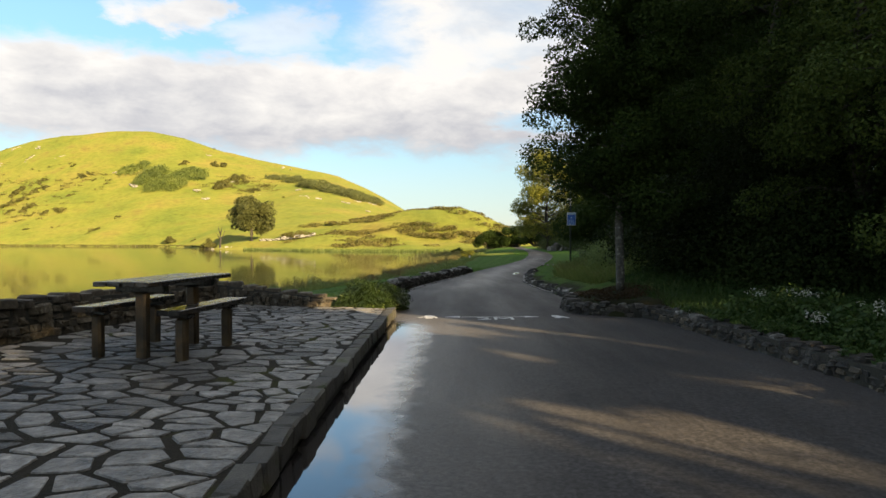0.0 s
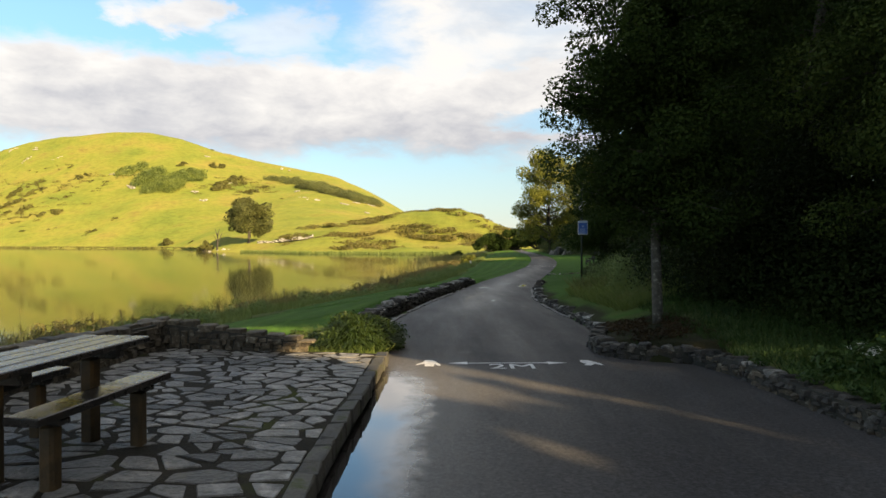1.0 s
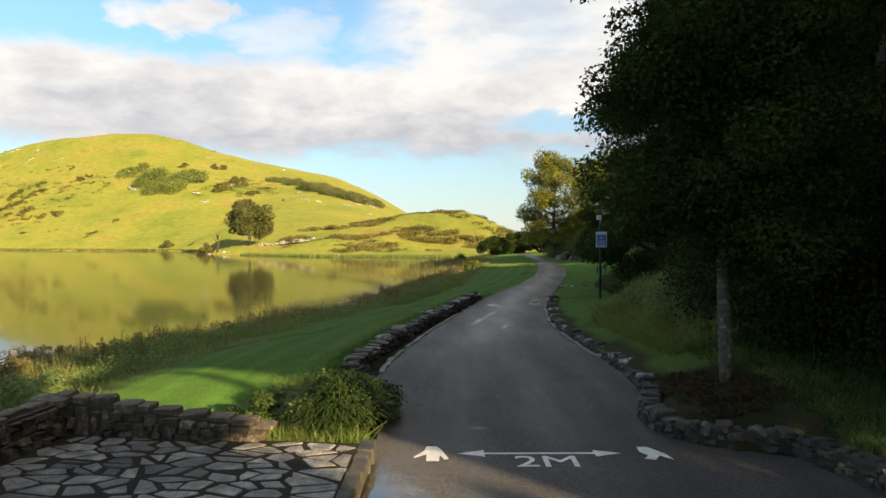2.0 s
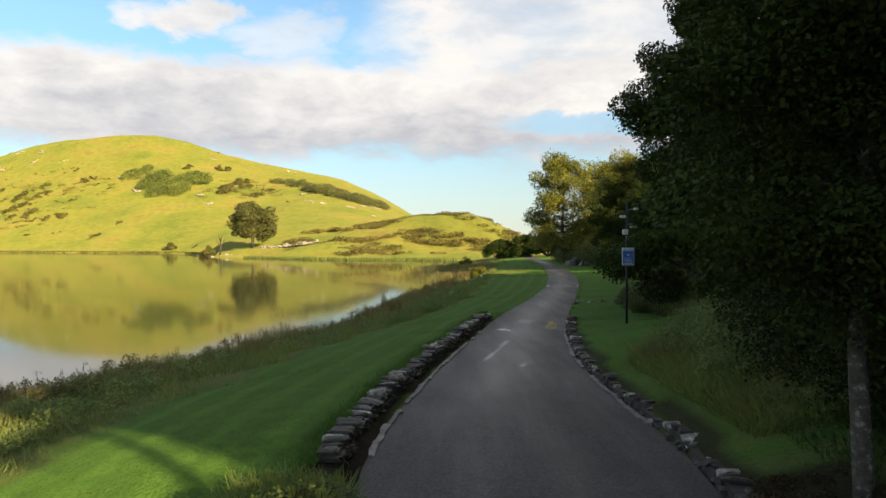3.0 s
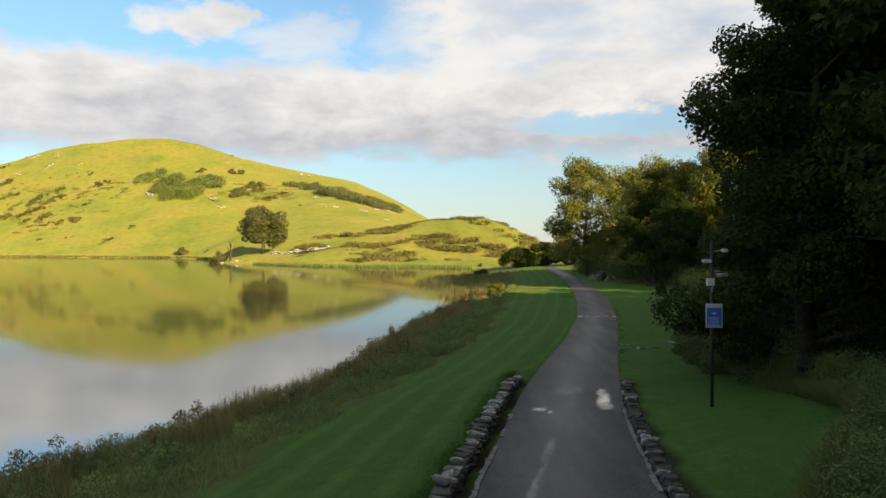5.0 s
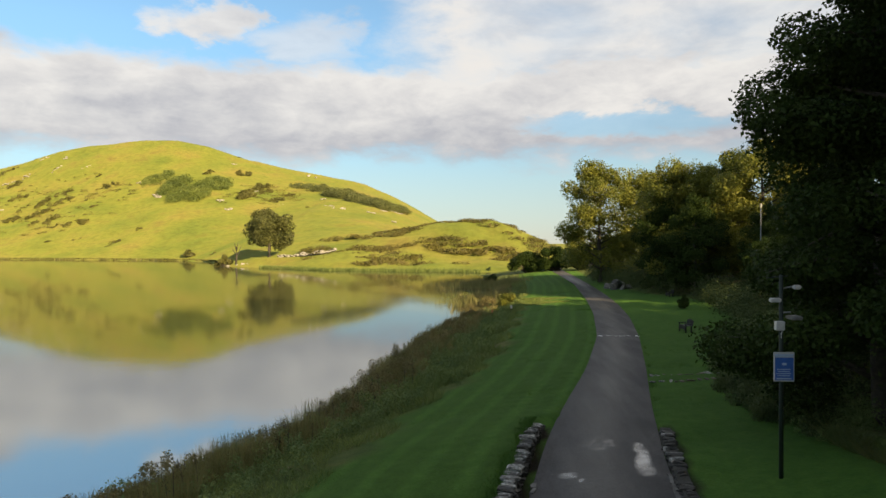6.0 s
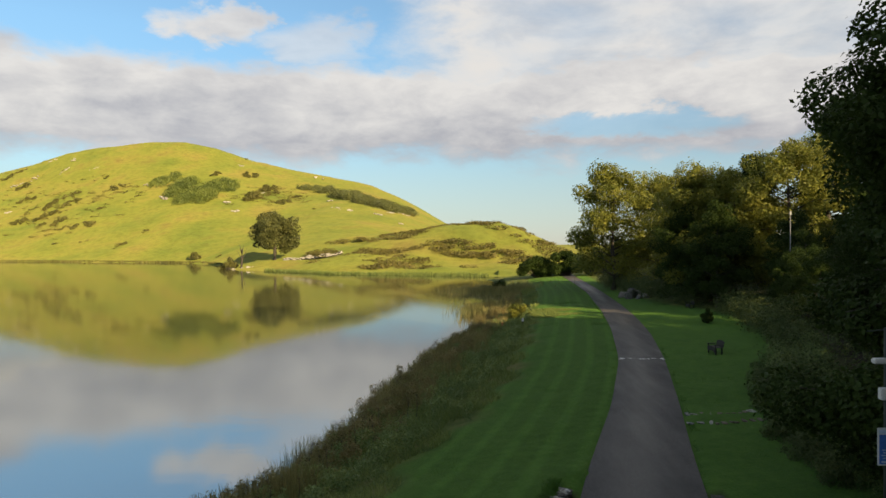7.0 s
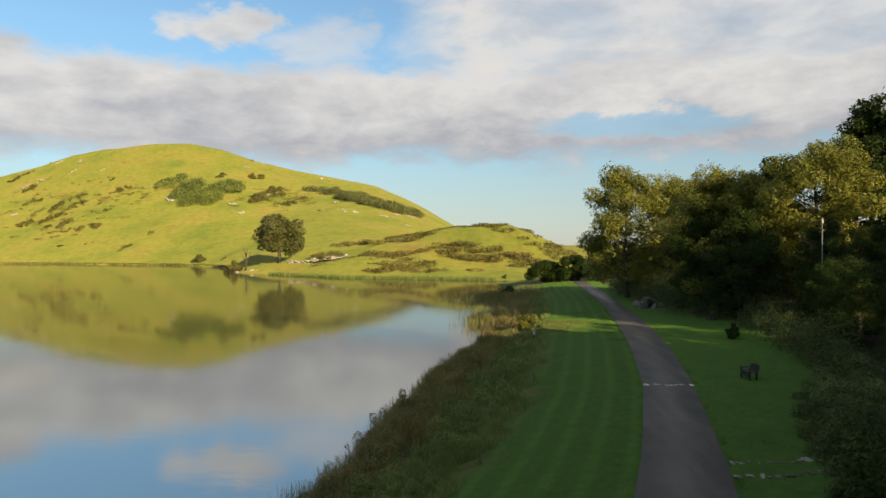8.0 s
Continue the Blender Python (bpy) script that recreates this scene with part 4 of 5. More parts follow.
stone_wall([(7.05, 45.3), (7.9, 45.3), (8.9, 45.35), (9.9, 45.5)], lambda s, n: 0.05, 0.3, lambda x, y: gz(x, y) - 0.03, 1, "row of flat stones set in the lawn", 37, (0.10, 0.26), "stone_row", False, 0.01, WALL_ROCKS + CAP_ROCKS[:4], 1.5)

stone_wall([(6.75, 44.2), (7.8, 44.1), (8.9, 44.3), (10.2, 44.6)], lambda s, n: 0.05, 0.26, lambda x, y: gz(x, y) - 0.02, 1, "second row of pale flat stones set in the lawn", 38, (0.10, 0.28), "stone_row", False, 0.01, WALL_ROCKS + CAP_ROCKS[:4], 1.7)


# ---- marks and strips on the lane ----
def road_top(x, y):
    l, r = float(road_l(y)), float(road_r(y))
    f = (x - l) / (r - l)
    return float(road_z(y)) + 0.035 * (1 - (2 * f - 1) ** 2) * min(max((y - 15) / 8, 0.2), 1)


def flat_shape(name, polys, label, mat, category="road marking"):
    V, Fc = [], []
    for poly in polys:
        o = len(V)
        V += [(x, y, road_top(x, y) + 0.005) for x, y in poly]
        Fc.append(tuple(range(o, o + len(poly))))
    ob = new(name, mesh_of(name, V, Fc, mat))
    return tagged(ob, label, category)


def distance_mark(x0, x1, y, letters=True):
    k = (x1 - x0) / 2.80
    cx = (x0 + x1) / 2

    def P(pts):
        return [(cx + px_ * k, y + py_ * k) for px_, py_ in pts]
    arrow = [P([(-0.92, 0.0), (-0.62, -0.11), (-0.62, 0.11)]), P([(-0.62, -0.025), (0.62, -0.025), (0.62, 0.025), (-0.62, 0.025)]), P([(0.92, 0.0), (0.62, 0.11), (0.62, -0.11)])]
    flat_shape("arrow_mark", arrow, "worn white double-headed arrow painted on asphalt", M_PAINT)
    left = [P([(-1.28, 0.25), (-1.16, 0.25), (-1.10, 0.12), (-1.02, -0.18), (-1.07, -0.2), (-1.12, -0.05), (-1.13, -0.24), (-1.27, -0.24), (-1.27, -0.02), (-1.40, -0.14), (-1.41, -0.10), (-1.30, 0.1)])]
    right = [P([(1.16, 0.22), (1.28, 0.22), (1.42, -0.05), (1.44, -0.22), (1.33, -0.08), (1.24, -0.22), (1.13, -0.18), (1.20, -0.08), (1.14, 0.05)])]
    flat_shape("blot_mark", left, "worn white painted blot beside the arrow", M_PAINT)
    flat_shape("blot_mark", right, "worn white painted blot beside the arrow", M_PAINT)
    if letters:
        cu = bpy.data.curves.new("writing", "FONT")
        cu.body, cu.size, cu.align_x, cu.extrude = "2M", 0.50 * k, "CENTER", 0.002
        tmp = new("writing", cu)
        me = bpy.data.meshes.new_from_object(tmp.evaluated_get(bpy.context.evaluated_depsgraph_get()))
        bpy.data.objects.remove(tmp)
        me.materials.clear()
        me.materials.append(M_PAINT)
        ob = new("writing", me)
        ob.matrix_basis = pose(cx + 0.05 * k, y - 0.42 * k, road_top(cx, y) + 0.005) @ Matrix.Diagonal((1.15, 0.95, 1, 1))
        tagged(ob, "white letters 2M painted on asphalt", "road marking")


distance_mark(-0.09, 2.71, 15.22)
distance_mark(7.03, 9.4, 56.1)
distance_mark(13.2, 15.0, 102.0, False)


def edge_strip(fn, off, y0, y1, width, seed, gaps):
    rng = random.Random(seed)
    root = thing("edge_strip", "worn pale concrete channel along the lane edge", "kerb", kind="structure")
    y = y0
    while y < y1:
        ln = rng.uniform(0.25, 0.9)
        if rng.random() > gaps:
            a, b = y, min(y + ln, y1)
            V = []
            for yy in (a, (a + b) / 2, b):
                c = float(fn(yy)) + off + rng.uniform(-0.03, 0.03)
                z = float(road_z(yy))
                w = width * rng.uniform(0.55, 1.2) / 2
                V += [(c - w, yy, z - 0.04), (c - w, yy, z + 0.035), (c + w, yy, z + 0.03), (c + w, yy, z - 0.04)]
            Fc = []
            for k in (0, 4):
                Fc += [(k, k + 1, k + 5, k + 4), (k + 1, k + 2, k + 6, k + 5), (k + 2, k + 3, k + 7, k + 6)]
            Fc += [(0, 3, 2, 1), (8, 9, 10, 11)]
            part("channel_stone", mesh_of("channel_stone", V, Fc, M_CONC), root)
        y += ln + 0.02


M_CONC = surface("worn_concrete", (0.03, 0.03, 0.03), (0.24, 0.235, 0.22), 5, 30, (0.6, 0.9), 0.5, 0.006, 0.25)
edge_strip(road_l, 0.02, 19.8, 33.8, 0.11, 61, 0.08)
edge_strip(road_r, -0.03, 21.5, 34.5, 0.12, 62, 0.12)


# ---- sign post and seats ----
def smooth_metal(name, col, rough, metal=0.0):
    return surface(name, tuple(c * 0.8 for c in col), col, 9, 90, (rough, rough + 0.15), 0.1, 0.002, metal=metal)


M_GREENPOLE = smooth_metal("green_painted_steel", (0.008, 0.02, 0.013), 0.6)
M_WHITEBOX = smooth_metal("white_plastic", (0.62, 0.62, 0.60), 0.4)
M_GREYBOX = smooth_metal("grey_steel", (0.25, 0.26, 0.26), 0.4, 0.4)
M_SIGNBLUE = smooth_metal("sign_blue", (0.045, 0.15, 0.50), 0.35)
M_SIGNPALE = smooth_metal("sign_pale", (0.45, 0.58, 0.75), 0.35)
M_BLACK = smooth_metal("black_stained_wood", (0.005, 0.005, 0.0045), 0.6)


def sign_post():
    x, y = 6.45, 33.4
    root = thing("sign_post", "dark green pole with blue sign and white camera housings", "sign post", (x, y, gz(x, y)))
    g = gz(x, y)
    V, Fc = tube([(0, 0, -0.3), (0, 0, 2.0), (0, 0, 4.35 - g)], [0.045, 0.045, 0.04], 12)
    part("pole", mesh_of("pole", V, Fc, M_GREENPOLE, True), root)
    zc = 2.41 - g
    board = part("sign_board", box_bm(0.43, 0.02, 0.62, (0.03, -0.06, zc), 0.008), root, "pale-edged sign board", M_WHITEBOX)
    part("sign_face", box_bm(0.38, 0.004, 0.48, (0.03, -0.072, zc - 0.04), 0.0), board, "blue printed panel", M_SIGNBLUE)
    part("sign_band", box_bm(0.38, 0.004, 0.06, (0.03, -0.072, zc + 0.245), 0.0), board, "pale top band", M_SIGNPALE)
    part("picture_bar", box_bm(0.09, 0.003, 0.05, (0.03, -0.0755, zc + 0.06), 0.0), board, "pale bar", M_SIGNPALE)
    for k, w in enumerate((0.28, 0.24, 0.30, 0.26)):
        part("text_bar", box_bm(w, 0.003, 0.016, (0.02, -0.0755, zc - 0.05 - 0.045 * k), 0.0), board, "pale bar", M_SIGNPALE)
    part("text_bar", box_bm(0.30, 0.003, 0.03, (0.02, -0.0755, zc - 0.245), 0.0), board, "pale bar", M_SIGNPALE)
    for z in (0.2, -0.2):
        part("clamp", box_bm(0.12, 0.07, 0.03, (0.0, -0.015, zc + z), 0.004), root, "steel bracket", M_GREYBOX)
    part("control_box", box_bm(0.18, 0.12, 0.19, (-0.07, -0.08, 3.28 - g), 0.012, segs=2), root, "pale grey box", M_WHITEBOX)
    V, Fc = tube([(0, -0.05, 3.16 - g), (-0.03, -0.07, 3.10 - g), (-0.02, -0.06, 3.02 - g)], [0.012, 0.012, 0.01], 6)
    part("cable", mesh_of("cable", V, Fc, M_WHITEBOX), root, "hanging pale cable")
    V, Fc = tube([(0, 0, 3.55 - g), (0.18, -0.05, 3.56 - g)], [0.018, 0.018], 8)
    part("bracket", mesh_of("bracket", V, Fc, M_GREYBOX), root)
    part("camera_housing", box_bm(0.21, 0.34, 0.08, (0.2, -0.14, 3.46 - g), 0.02, segs=2), root, "grey camera housing with visor", M_GREYBOX)
    V, Fc = tube([(0, 0, 3.78 - g), (-0.14, -0.06, 3.84 - g)], [0.018, 0.018], 8)
    part("bracket", mesh_of("bracket", V, Fc, M_GREYBOX), root)
    part("camera_housing", box_bm(0.22, 0.13, 0.09, (-0.17, -0.10, 3.82 - g), 0.02, segs=2), root, "white camera housing", M_WHITEBOX)
    V, Fc = tube([(0, 0, 4.05 - g), (0.24, 0, 4.10 - g)], [0.018, 0.018], 8)
    part("bracket", mesh_of("bracket", V, Fc, M_GREYBOX), root)
    part("lamp_head", box_bm(0.17, 0.15, 0.09, (0.30, -0.05, 4.09 - g), 0.03, segs=2), root, "white lamp head", M_WHITEBOX)
    V, Fc = tube([(-0.28, 0.05, 4.28 - g), (0.16, 0.05, 4.32 - g)], [0.015, 0.015], 6)
    part("cross_arm", mesh_of("cross_arm", V, Fc, M_GREENPOLE), root)


sign_post()


def seat(x, y, rz, s=1.0):
    root = thing("lawn_seat", "black-stained wooden seat with high back on the lawn", "seat", (x, y, gz(x, y)), rz, "seats on the lawn")
    for sx in (-0.42, 0.42):
        for sy in (-0.2, 0.2):
            part("leg", box_bm(0.08, 0.08, 0.46, (sx, sy, 0.18), 0.01), root, mat=M_BLACK)
        part("armrest", box_bm(0.09, 0.55, 0.05, (sx, -0.02, 0.58), 0.01), root, mat=M_BLACK)
        part("arm_post", box_bm(0.06, 0.06, 0.16, (sx, -0.2, 0.48), 0.008), root, mat=M_BLACK)
    for k in range(4):
        part("seat_slat", box_bm(0.92, 0.115, 0.035, (0, -0.18 + k * 0.12, 0.42), 0.006), root, mat=M_BLACK)
    part("front_board", box_bm(0.92, 0.03, 0.22, (0, -0.235, 0.29), 0.006), root, mat=M_BLACK)
    for k in range(6):
        bm = box_bm(0.12, 0.03, 0.46 - 0.03 * abs(k - 2.5), (-0.36 + k * 0.145, 0.30, 0.64 - 0.015 * abs(k - 2.5)), 0.006)
        bmesh.ops.rotate(bm, verts=bm.verts, cent=(0, 0.25, 0.42), matrix=Matrix.Rotation(radians(-12), 3, "X"))
        part("back_slat", bm, root, mat=M_BLACK)
    root.scale = (s, s, s)


seat(12.35, 57.2, -80, 0.85)
seat(18.6, 80.5, -80, 0.8)


# ---- shrubs, reeds, grass ----
def shrub(name, label, x, y, rx, ry, h, count, size, seed, mat, category="bush", clumps=16, group=""):
    rng = np.random.default_rng(seed)
    root = thing(name, label, category, (x, y, gz(x, y)), 0, group)
    cs, rs, stems = [], [], []
    for k in range(clumps):
        a, q = rng.uniform(0, 6.283), math.sqrt(rng.uniform(0, 1))
        z = h * rng.uniform(0.25, 0.78) * (1 - 0.45 * q * q)
        c = (math.cos(a) * rx * q * 0.8, math.sin(a) * ry * q * 0.8, z)
        cs.append(c)
        r = min(rx, ry, h) * rng.uniform(0.28, 0.45)
        rs.append((r, r, r * 0.85))
        stems.append(tube([(c[0] * 0.15, c[1] * 0.15, -0.15), (c[0] * 0.6, c[1] * 0.6, z * 0.6), c], [0.025 * h, 0.018 * h, 0.008 * h], 5))
    V, Fc = joined(stems)
    part("stems", mesh_of("stems", V, Fc, M_BARK), root)
    part("foliage", quads_mesh("foliage", leaves(rng, cs, rs, count, size), mat), root)
    return root


M_HEDGELEAF = leaf_material("leaf_bright", (0.026, 0.05, 0.011), (0.075, 0.11, 0.022))
def strap_clump(x, y, rx, ry, h, count, seed):
    """A dome of arching strap leaves over a core of small ones."""
    root = shrub("bush", "bushy clump of arching green strap leaves at the terrace corner", x, y, rx, ry, h * 0.98, 26000, 0.042, seed, M_HEDGELEAF, clumps=30)
    rng = np.random.default_rng(seed)
    a, q = rng.uniform(0, 6.283, count), np.sqrt(rng.uniform(0, 1, count))
    out = np.stack([np.cos(a), np.sin(a)], 1)
    start = np.stack([out[:, 0] * rx * q * 0.9, out[:, 1] * ry * q * 0.9, h * (1 - 0.72 * q * q) * rng.uniform(0.35, 0.85, count)], 1)
    ln, w = rng.uniform(0.06, 0.15, count)[:, None], rng.uniform(0.006, 0.012, count)[:, None]
    side = np.stack([-out[:, 1], out[:, 0], np.zeros(count)], 1) * w
    way = np.concatenate([out * (0.25 + 0.6 * q[:, None]) + rng.normal(size=(count, 2)) * 0.3, np.full((count, 1), 0.75)], 1) * ln
    mid_ = start + way
    tip = mid_ + way * np.array([0.9, 0.9, -0.35])
    strips = np.concatenate([np.stack([start - side, start + side, mid_ + side, mid_ - side], 1), np.stack([mid_ - side, mid_ + side, tip + side * 0.2, tip - side * 0.2], 1)])
    part("strap_leaves", quads_mesh("strap_leaves", strips, M_HEDGELEAF), root, "long arching leaves")


strap_clump(-1.16, 16.8, 0.76, 1.1, 0.68, 3600, 71)
shrub("bush", "leafy green bush at the terrace corner", -2.2, 16.9, 0.8, 1.0, 0.38, 9000, 0.06, 72, M_HEDGELEAF, clumps=22)
shrub("clipped_shrub", "small dark upright shrub on the lawn", 16.4, 69.8, 0.42, 0.42, 1.3, 5000, 0.09, 73, M_LEAF, clumps=22)
shrub("bush", "yellow-green willow bush at the lawn's edge among reeds", 3.5, 83.6, 1.0, 1.0, 1.9, 7000, 0.10, 74, M_LEAF_OLIVE_LIT, clumps=26)
hedge_label = "dark rounded bush at the bend of the lane"
for i_, (x, y, r, h) in enumerate(((11.5, 149, 4.6, 5.0), (16.5, 147, 4.8, 5.6), (21.5, 145, 4.8, 6.2), (27, 140, 5, 7))):
    shrub("bush", hedge_label, x, y, r, 3.0, h, 14000, 0.26, 80 + i_, M_LEAF, clumps=24)
shrub("bush", "small round bush in the lakeside reeds", 3.2, 131, 1.6, 1.4, 2.6, 1600, 0.25, 90, M_LEAF)


def scatter(rng, n, y0, y1, xa, xb):
    y = rng.uniform(y0, y1, n)
    f = rng.uniform(0, 1, n)
    a, b = xa(y), xb(y)
    x = a + (b - a) * f
    return np.stack([x, y, ground_height(x, y)], 1), f


M_FRINGE_BROWN = leaf_material("meadowsweet_leaf", (0.075, 0.075, 0.028), (0.27, 0.215, 0.085), 0.3, 0.6, 0.1)
M_FRINGE_GREEN = leaf_material("dock_leaf", (0.066, 0.112, 0.034), (0.205, 0.265, 0.092), 0.3, 0.5, 0.1)


M_DOCK = leaf_material("dock_seed", (0.02, 0.014, 0.008), (0.07, 0.045, 0.022), 0.2, 0.5, 0.05)


def lakeside():
    rng = np.random.default_rng(91)
    reed, grass = [], []
    for y0, y1, n, w in ((6, 30, 20000, 0.012), (30, 55, 26000, 0.013), (55, 80, 16000, 0.02), (80, 130, 20000, 0.035)):
        p, f = scatter(rng, n, y0, y1, lambda y: shore_x(y) - 0.5, lambda y: lawn_l(y) + 0.5 * np.sin(y * 1.3) + 0.2)
        patch = np.array([noise.noise((x * 0.35, y * 0.35, 2.0)) for x, y, _ in p])
        tall = f < 0.5 + 0.35 * patch
        reed.append(blades(rng, p[tall], 0.95 * np.clip(0.75 + 0.7 * patch[tall], 0.4, 1.4), w, 0.2))
        grass.append(blades(rng, p[~tall], 0.45 * np.clip(0.7 + 0.6 * patch[~tall], 0.4, 1.3), w * 0.9, 0.55))
    tagged(new("reeds", quads_mesh("reeds", np.concatenate(reed), M_REED)), "brown and olive reeds along the lake shore", "reeds", kind="stuff")
    tagged(new("rough_grass", quads_mesh("rough_grass", np.concatenate(grass), M_GRASS)), "rough uncut grass and weeds on the bank", "grass", kind="stuff")
    p, f = scatter(rng, 220, 14, 110, lambda y: shore_x(y) + 0.3, lambda y: lawn_l(y) - 0.6)
    r = rng.uniform(0.18, 0.5, len(p))
    p[:, 2] += r * 0.7
    tagged(new("weeds", quads_mesh("weeds", leaves(rng, p, r, 45000, 0.075), M_GRASS)), "leafy docks and nettles in the bank grass", "weeds", kind="stuff")
    # colonies of meadowsweet and dock, taller and browner by the water
    for name, label, mat, step_, f0, f1, top, cnt in (("shore_plants", "brown-green meadowsweet clumps at the water's edge", M_FRINGE_BROWN, 0.34, 0.03, 0.42, 0.95, 240000),
                                                      ("bank_plants", "grey-green leafy clumps on the bank", M_FRINGE_GREEN, 0.30, 0.2, 0.9, 0.6, 190000)):
        cs, rs = [], []
        y = 14.0
        while y < 108:
            y += step_ * rng.uniform(0.4, 1.6) * (1 if y < 60 else 1.5)
            f = rng.uniform(f0, f1)
            xs_, xl_ = float(shore_x(y)), float(lawn_l(y))
            cx = xs_ + (xl_ - xs_) * f
            hh = top * (1 - 0.5 * max(f, 0)) * rng.choice([0.45, 0.7, 0.85, 1.0, 1.2])
            for _ in range(rng.integers(4, 10)):
                x_, y_ = cx + rng.normal() * 0.38, y + rng.normal() * 0.45
                r = rng.uniform(0.10, 0.26) * (1 if y < 60 else 1.3)
                cs.append((x_, y_, max(gz(x_, y_), LAKE) + hh * rng.uniform(0.1, 1.0)))
                rs.append((r, r, r * rng.uniform(0.9, 1.7)))
        tagged(new(name, quads_mesh(name, leaves(rng, cs, rs, cnt, 0.06), mat)), label, "weeds", kind="stuff")
    # dark dock stems standing above the rest
    st, cs = [], []
    for _ in range(90):
        y = rng.uniform(17, 50)
        xs_, xl_ = float(shore_x(y)), float(lawn_l(y))
        x = xs_ + (xl_ - xs_) * rng.uniform(0.12, 0.6)
        z, h = max(gz(x, y), LAKE), rng.uniform(0.6, 1.15)
        tip = (x + rng.normal() * 0.1, y + rng.normal() * 0.1, z + h)
        st.append(tube([(x, y, z - 0.1), tip], [0.012, 0.007], 4))
        for q in rng.uniform(0.7, 1.0, 4):
            cs.append((x + (tip[0] - x) * q + rng.normal() * 0.05, y + (tip[1] - y) * q + rng.normal() * 0.05, z + h * q))
    V, Fc = joined(st)
    tagged(new("dock_stems", mesh_of("dock_stems", V, Fc, M_BARK)), "thin dark stems of dock above the bank plants", "weeds", kind="stuff")
    tagged(new("dock_heads", quads_mesh("dock_heads", leaves(rng, cs, [(0.05, 0.05, 0.09)] * len(cs), 3600, 0.035), M_DOCK)), "brown seed heads of dock on the bank", "weeds", kind="stuff")
    # stands of reed in the water
    q = []
    for cx, cy, rx, ry, n, h in ((1.5, 128, 6.5, 7, 9000, 1.5), (0.5, 97, 3.0, 7, 7000, 1.5), (-17, 28, 1.2, 3, 500, 1.3)):
        a, k = rng.uniform(0, 6.283, n), np.abs(rng.normal(size=n)) * 0.55
        pts = np.stack([cx + np.cos(a) * rx * k, cy + np.sin(a) * ry * k, np.full(n, LAKE - 0.2)], 1)
        pts[:, 2] = np.maximum(pts[:, 2], ground_height(pts[:, 0], pts[:, 1]))
        uneven = np.array([0.75 + 0.8 * noise.noise((x * 0.5, y * 0.5, 5.0)) for x, y, _ in pts])
        q.append(blades(rng, pts, h * np.clip(uneven, 0.3, 1.3), 0.03, 0.2))
    tagged(new("water_reeds", quads_mesh("water_reeds", np.concatenate(q), M_REED)), "stands of tall reed in the shallow water", "reeds", kind="stuff")


lakeside()


def lawn_blades():
    rng = np.random.default_rng(93)
    out = []
    for y0, y1, xa, xb, n, w, h in ((18.5, 40, lawn_l, lambda y: road_l(y) - 0.7, 34000, 0.007, 0.06), (40, 62, lawn_l, lambda y: road_l(y) - 0.1, 26000, 0.012, 0.05),
                                    (18.5, 40, lambda y: road_r(y) + 0.35, lambda y: np.minimum(road_r(y) + 1.4 + np.clip((y - 25.5) / 1.3, 0, 5), wood_x(y)), 30000, 0.006, 0.05), (38, 62, lambda y: road_r(y) + 0.1, lambda y: wood_x(y) - 0.5, 22000, 0.012, 0.05)):
        p, f = scatter(rng, n, y0, y1, xa, xb)
        out.append(blades(rng, p, h, w, 0.6))
    p, f = scatter(rng, 24000, 70, 92, lawn_l, lambda y: road_l(y) - 0.1)
    out.append(blades(rng, p, 0.06, 0.022, 0.6))
    y = rng.uniform(19, 38.5, 16000)
    x = road_l(y) - 0.56 - np.abs(rng.normal(size=len(y))) * 0.16
    out.append(blades(rng, np.stack([x, y, np.maximum(ground_height(x, y), road_z(y) + 0.22)], 1), 0.10, 0.008, 0.7))
    # pale blades in the outline of the lawn's sun patch, brightening it by colour
    p, f = scatter(rng, 16000, 76.5, 84.5, lambda y: lawn_l(y) - 0.3, lambda y: lawn_l(y) + 3.4 + 1.2 * np.sin(y * 1.7))
    p = p[rng.uniform(0, 1, len(p)) > 0.45 * f ** 2]
    sun_patch_grass = blades(rng, p, 0.13, 0.02, 0.5)
    tagged(new("sun_patch_grass", quads_mesh("sun_patch_grass", sun_patch_grass, M_GRASS)), "pale green grass blades brightening the lawn's sunlit patch by their colour", "grass", kind="stuff")
    tagged(new("lawn_grass", quads_mesh("lawn_grass", np.concatenate(out), M_LAWNBLADE)), "short mown lawn grass", "grass", kind="stuff")


M_LAWNBLADE = leaf_material("lawn_blade", (0.043, 0.106, 0.016), (0.076, 0.160, 0.025), 0.45)
lawn_blades()


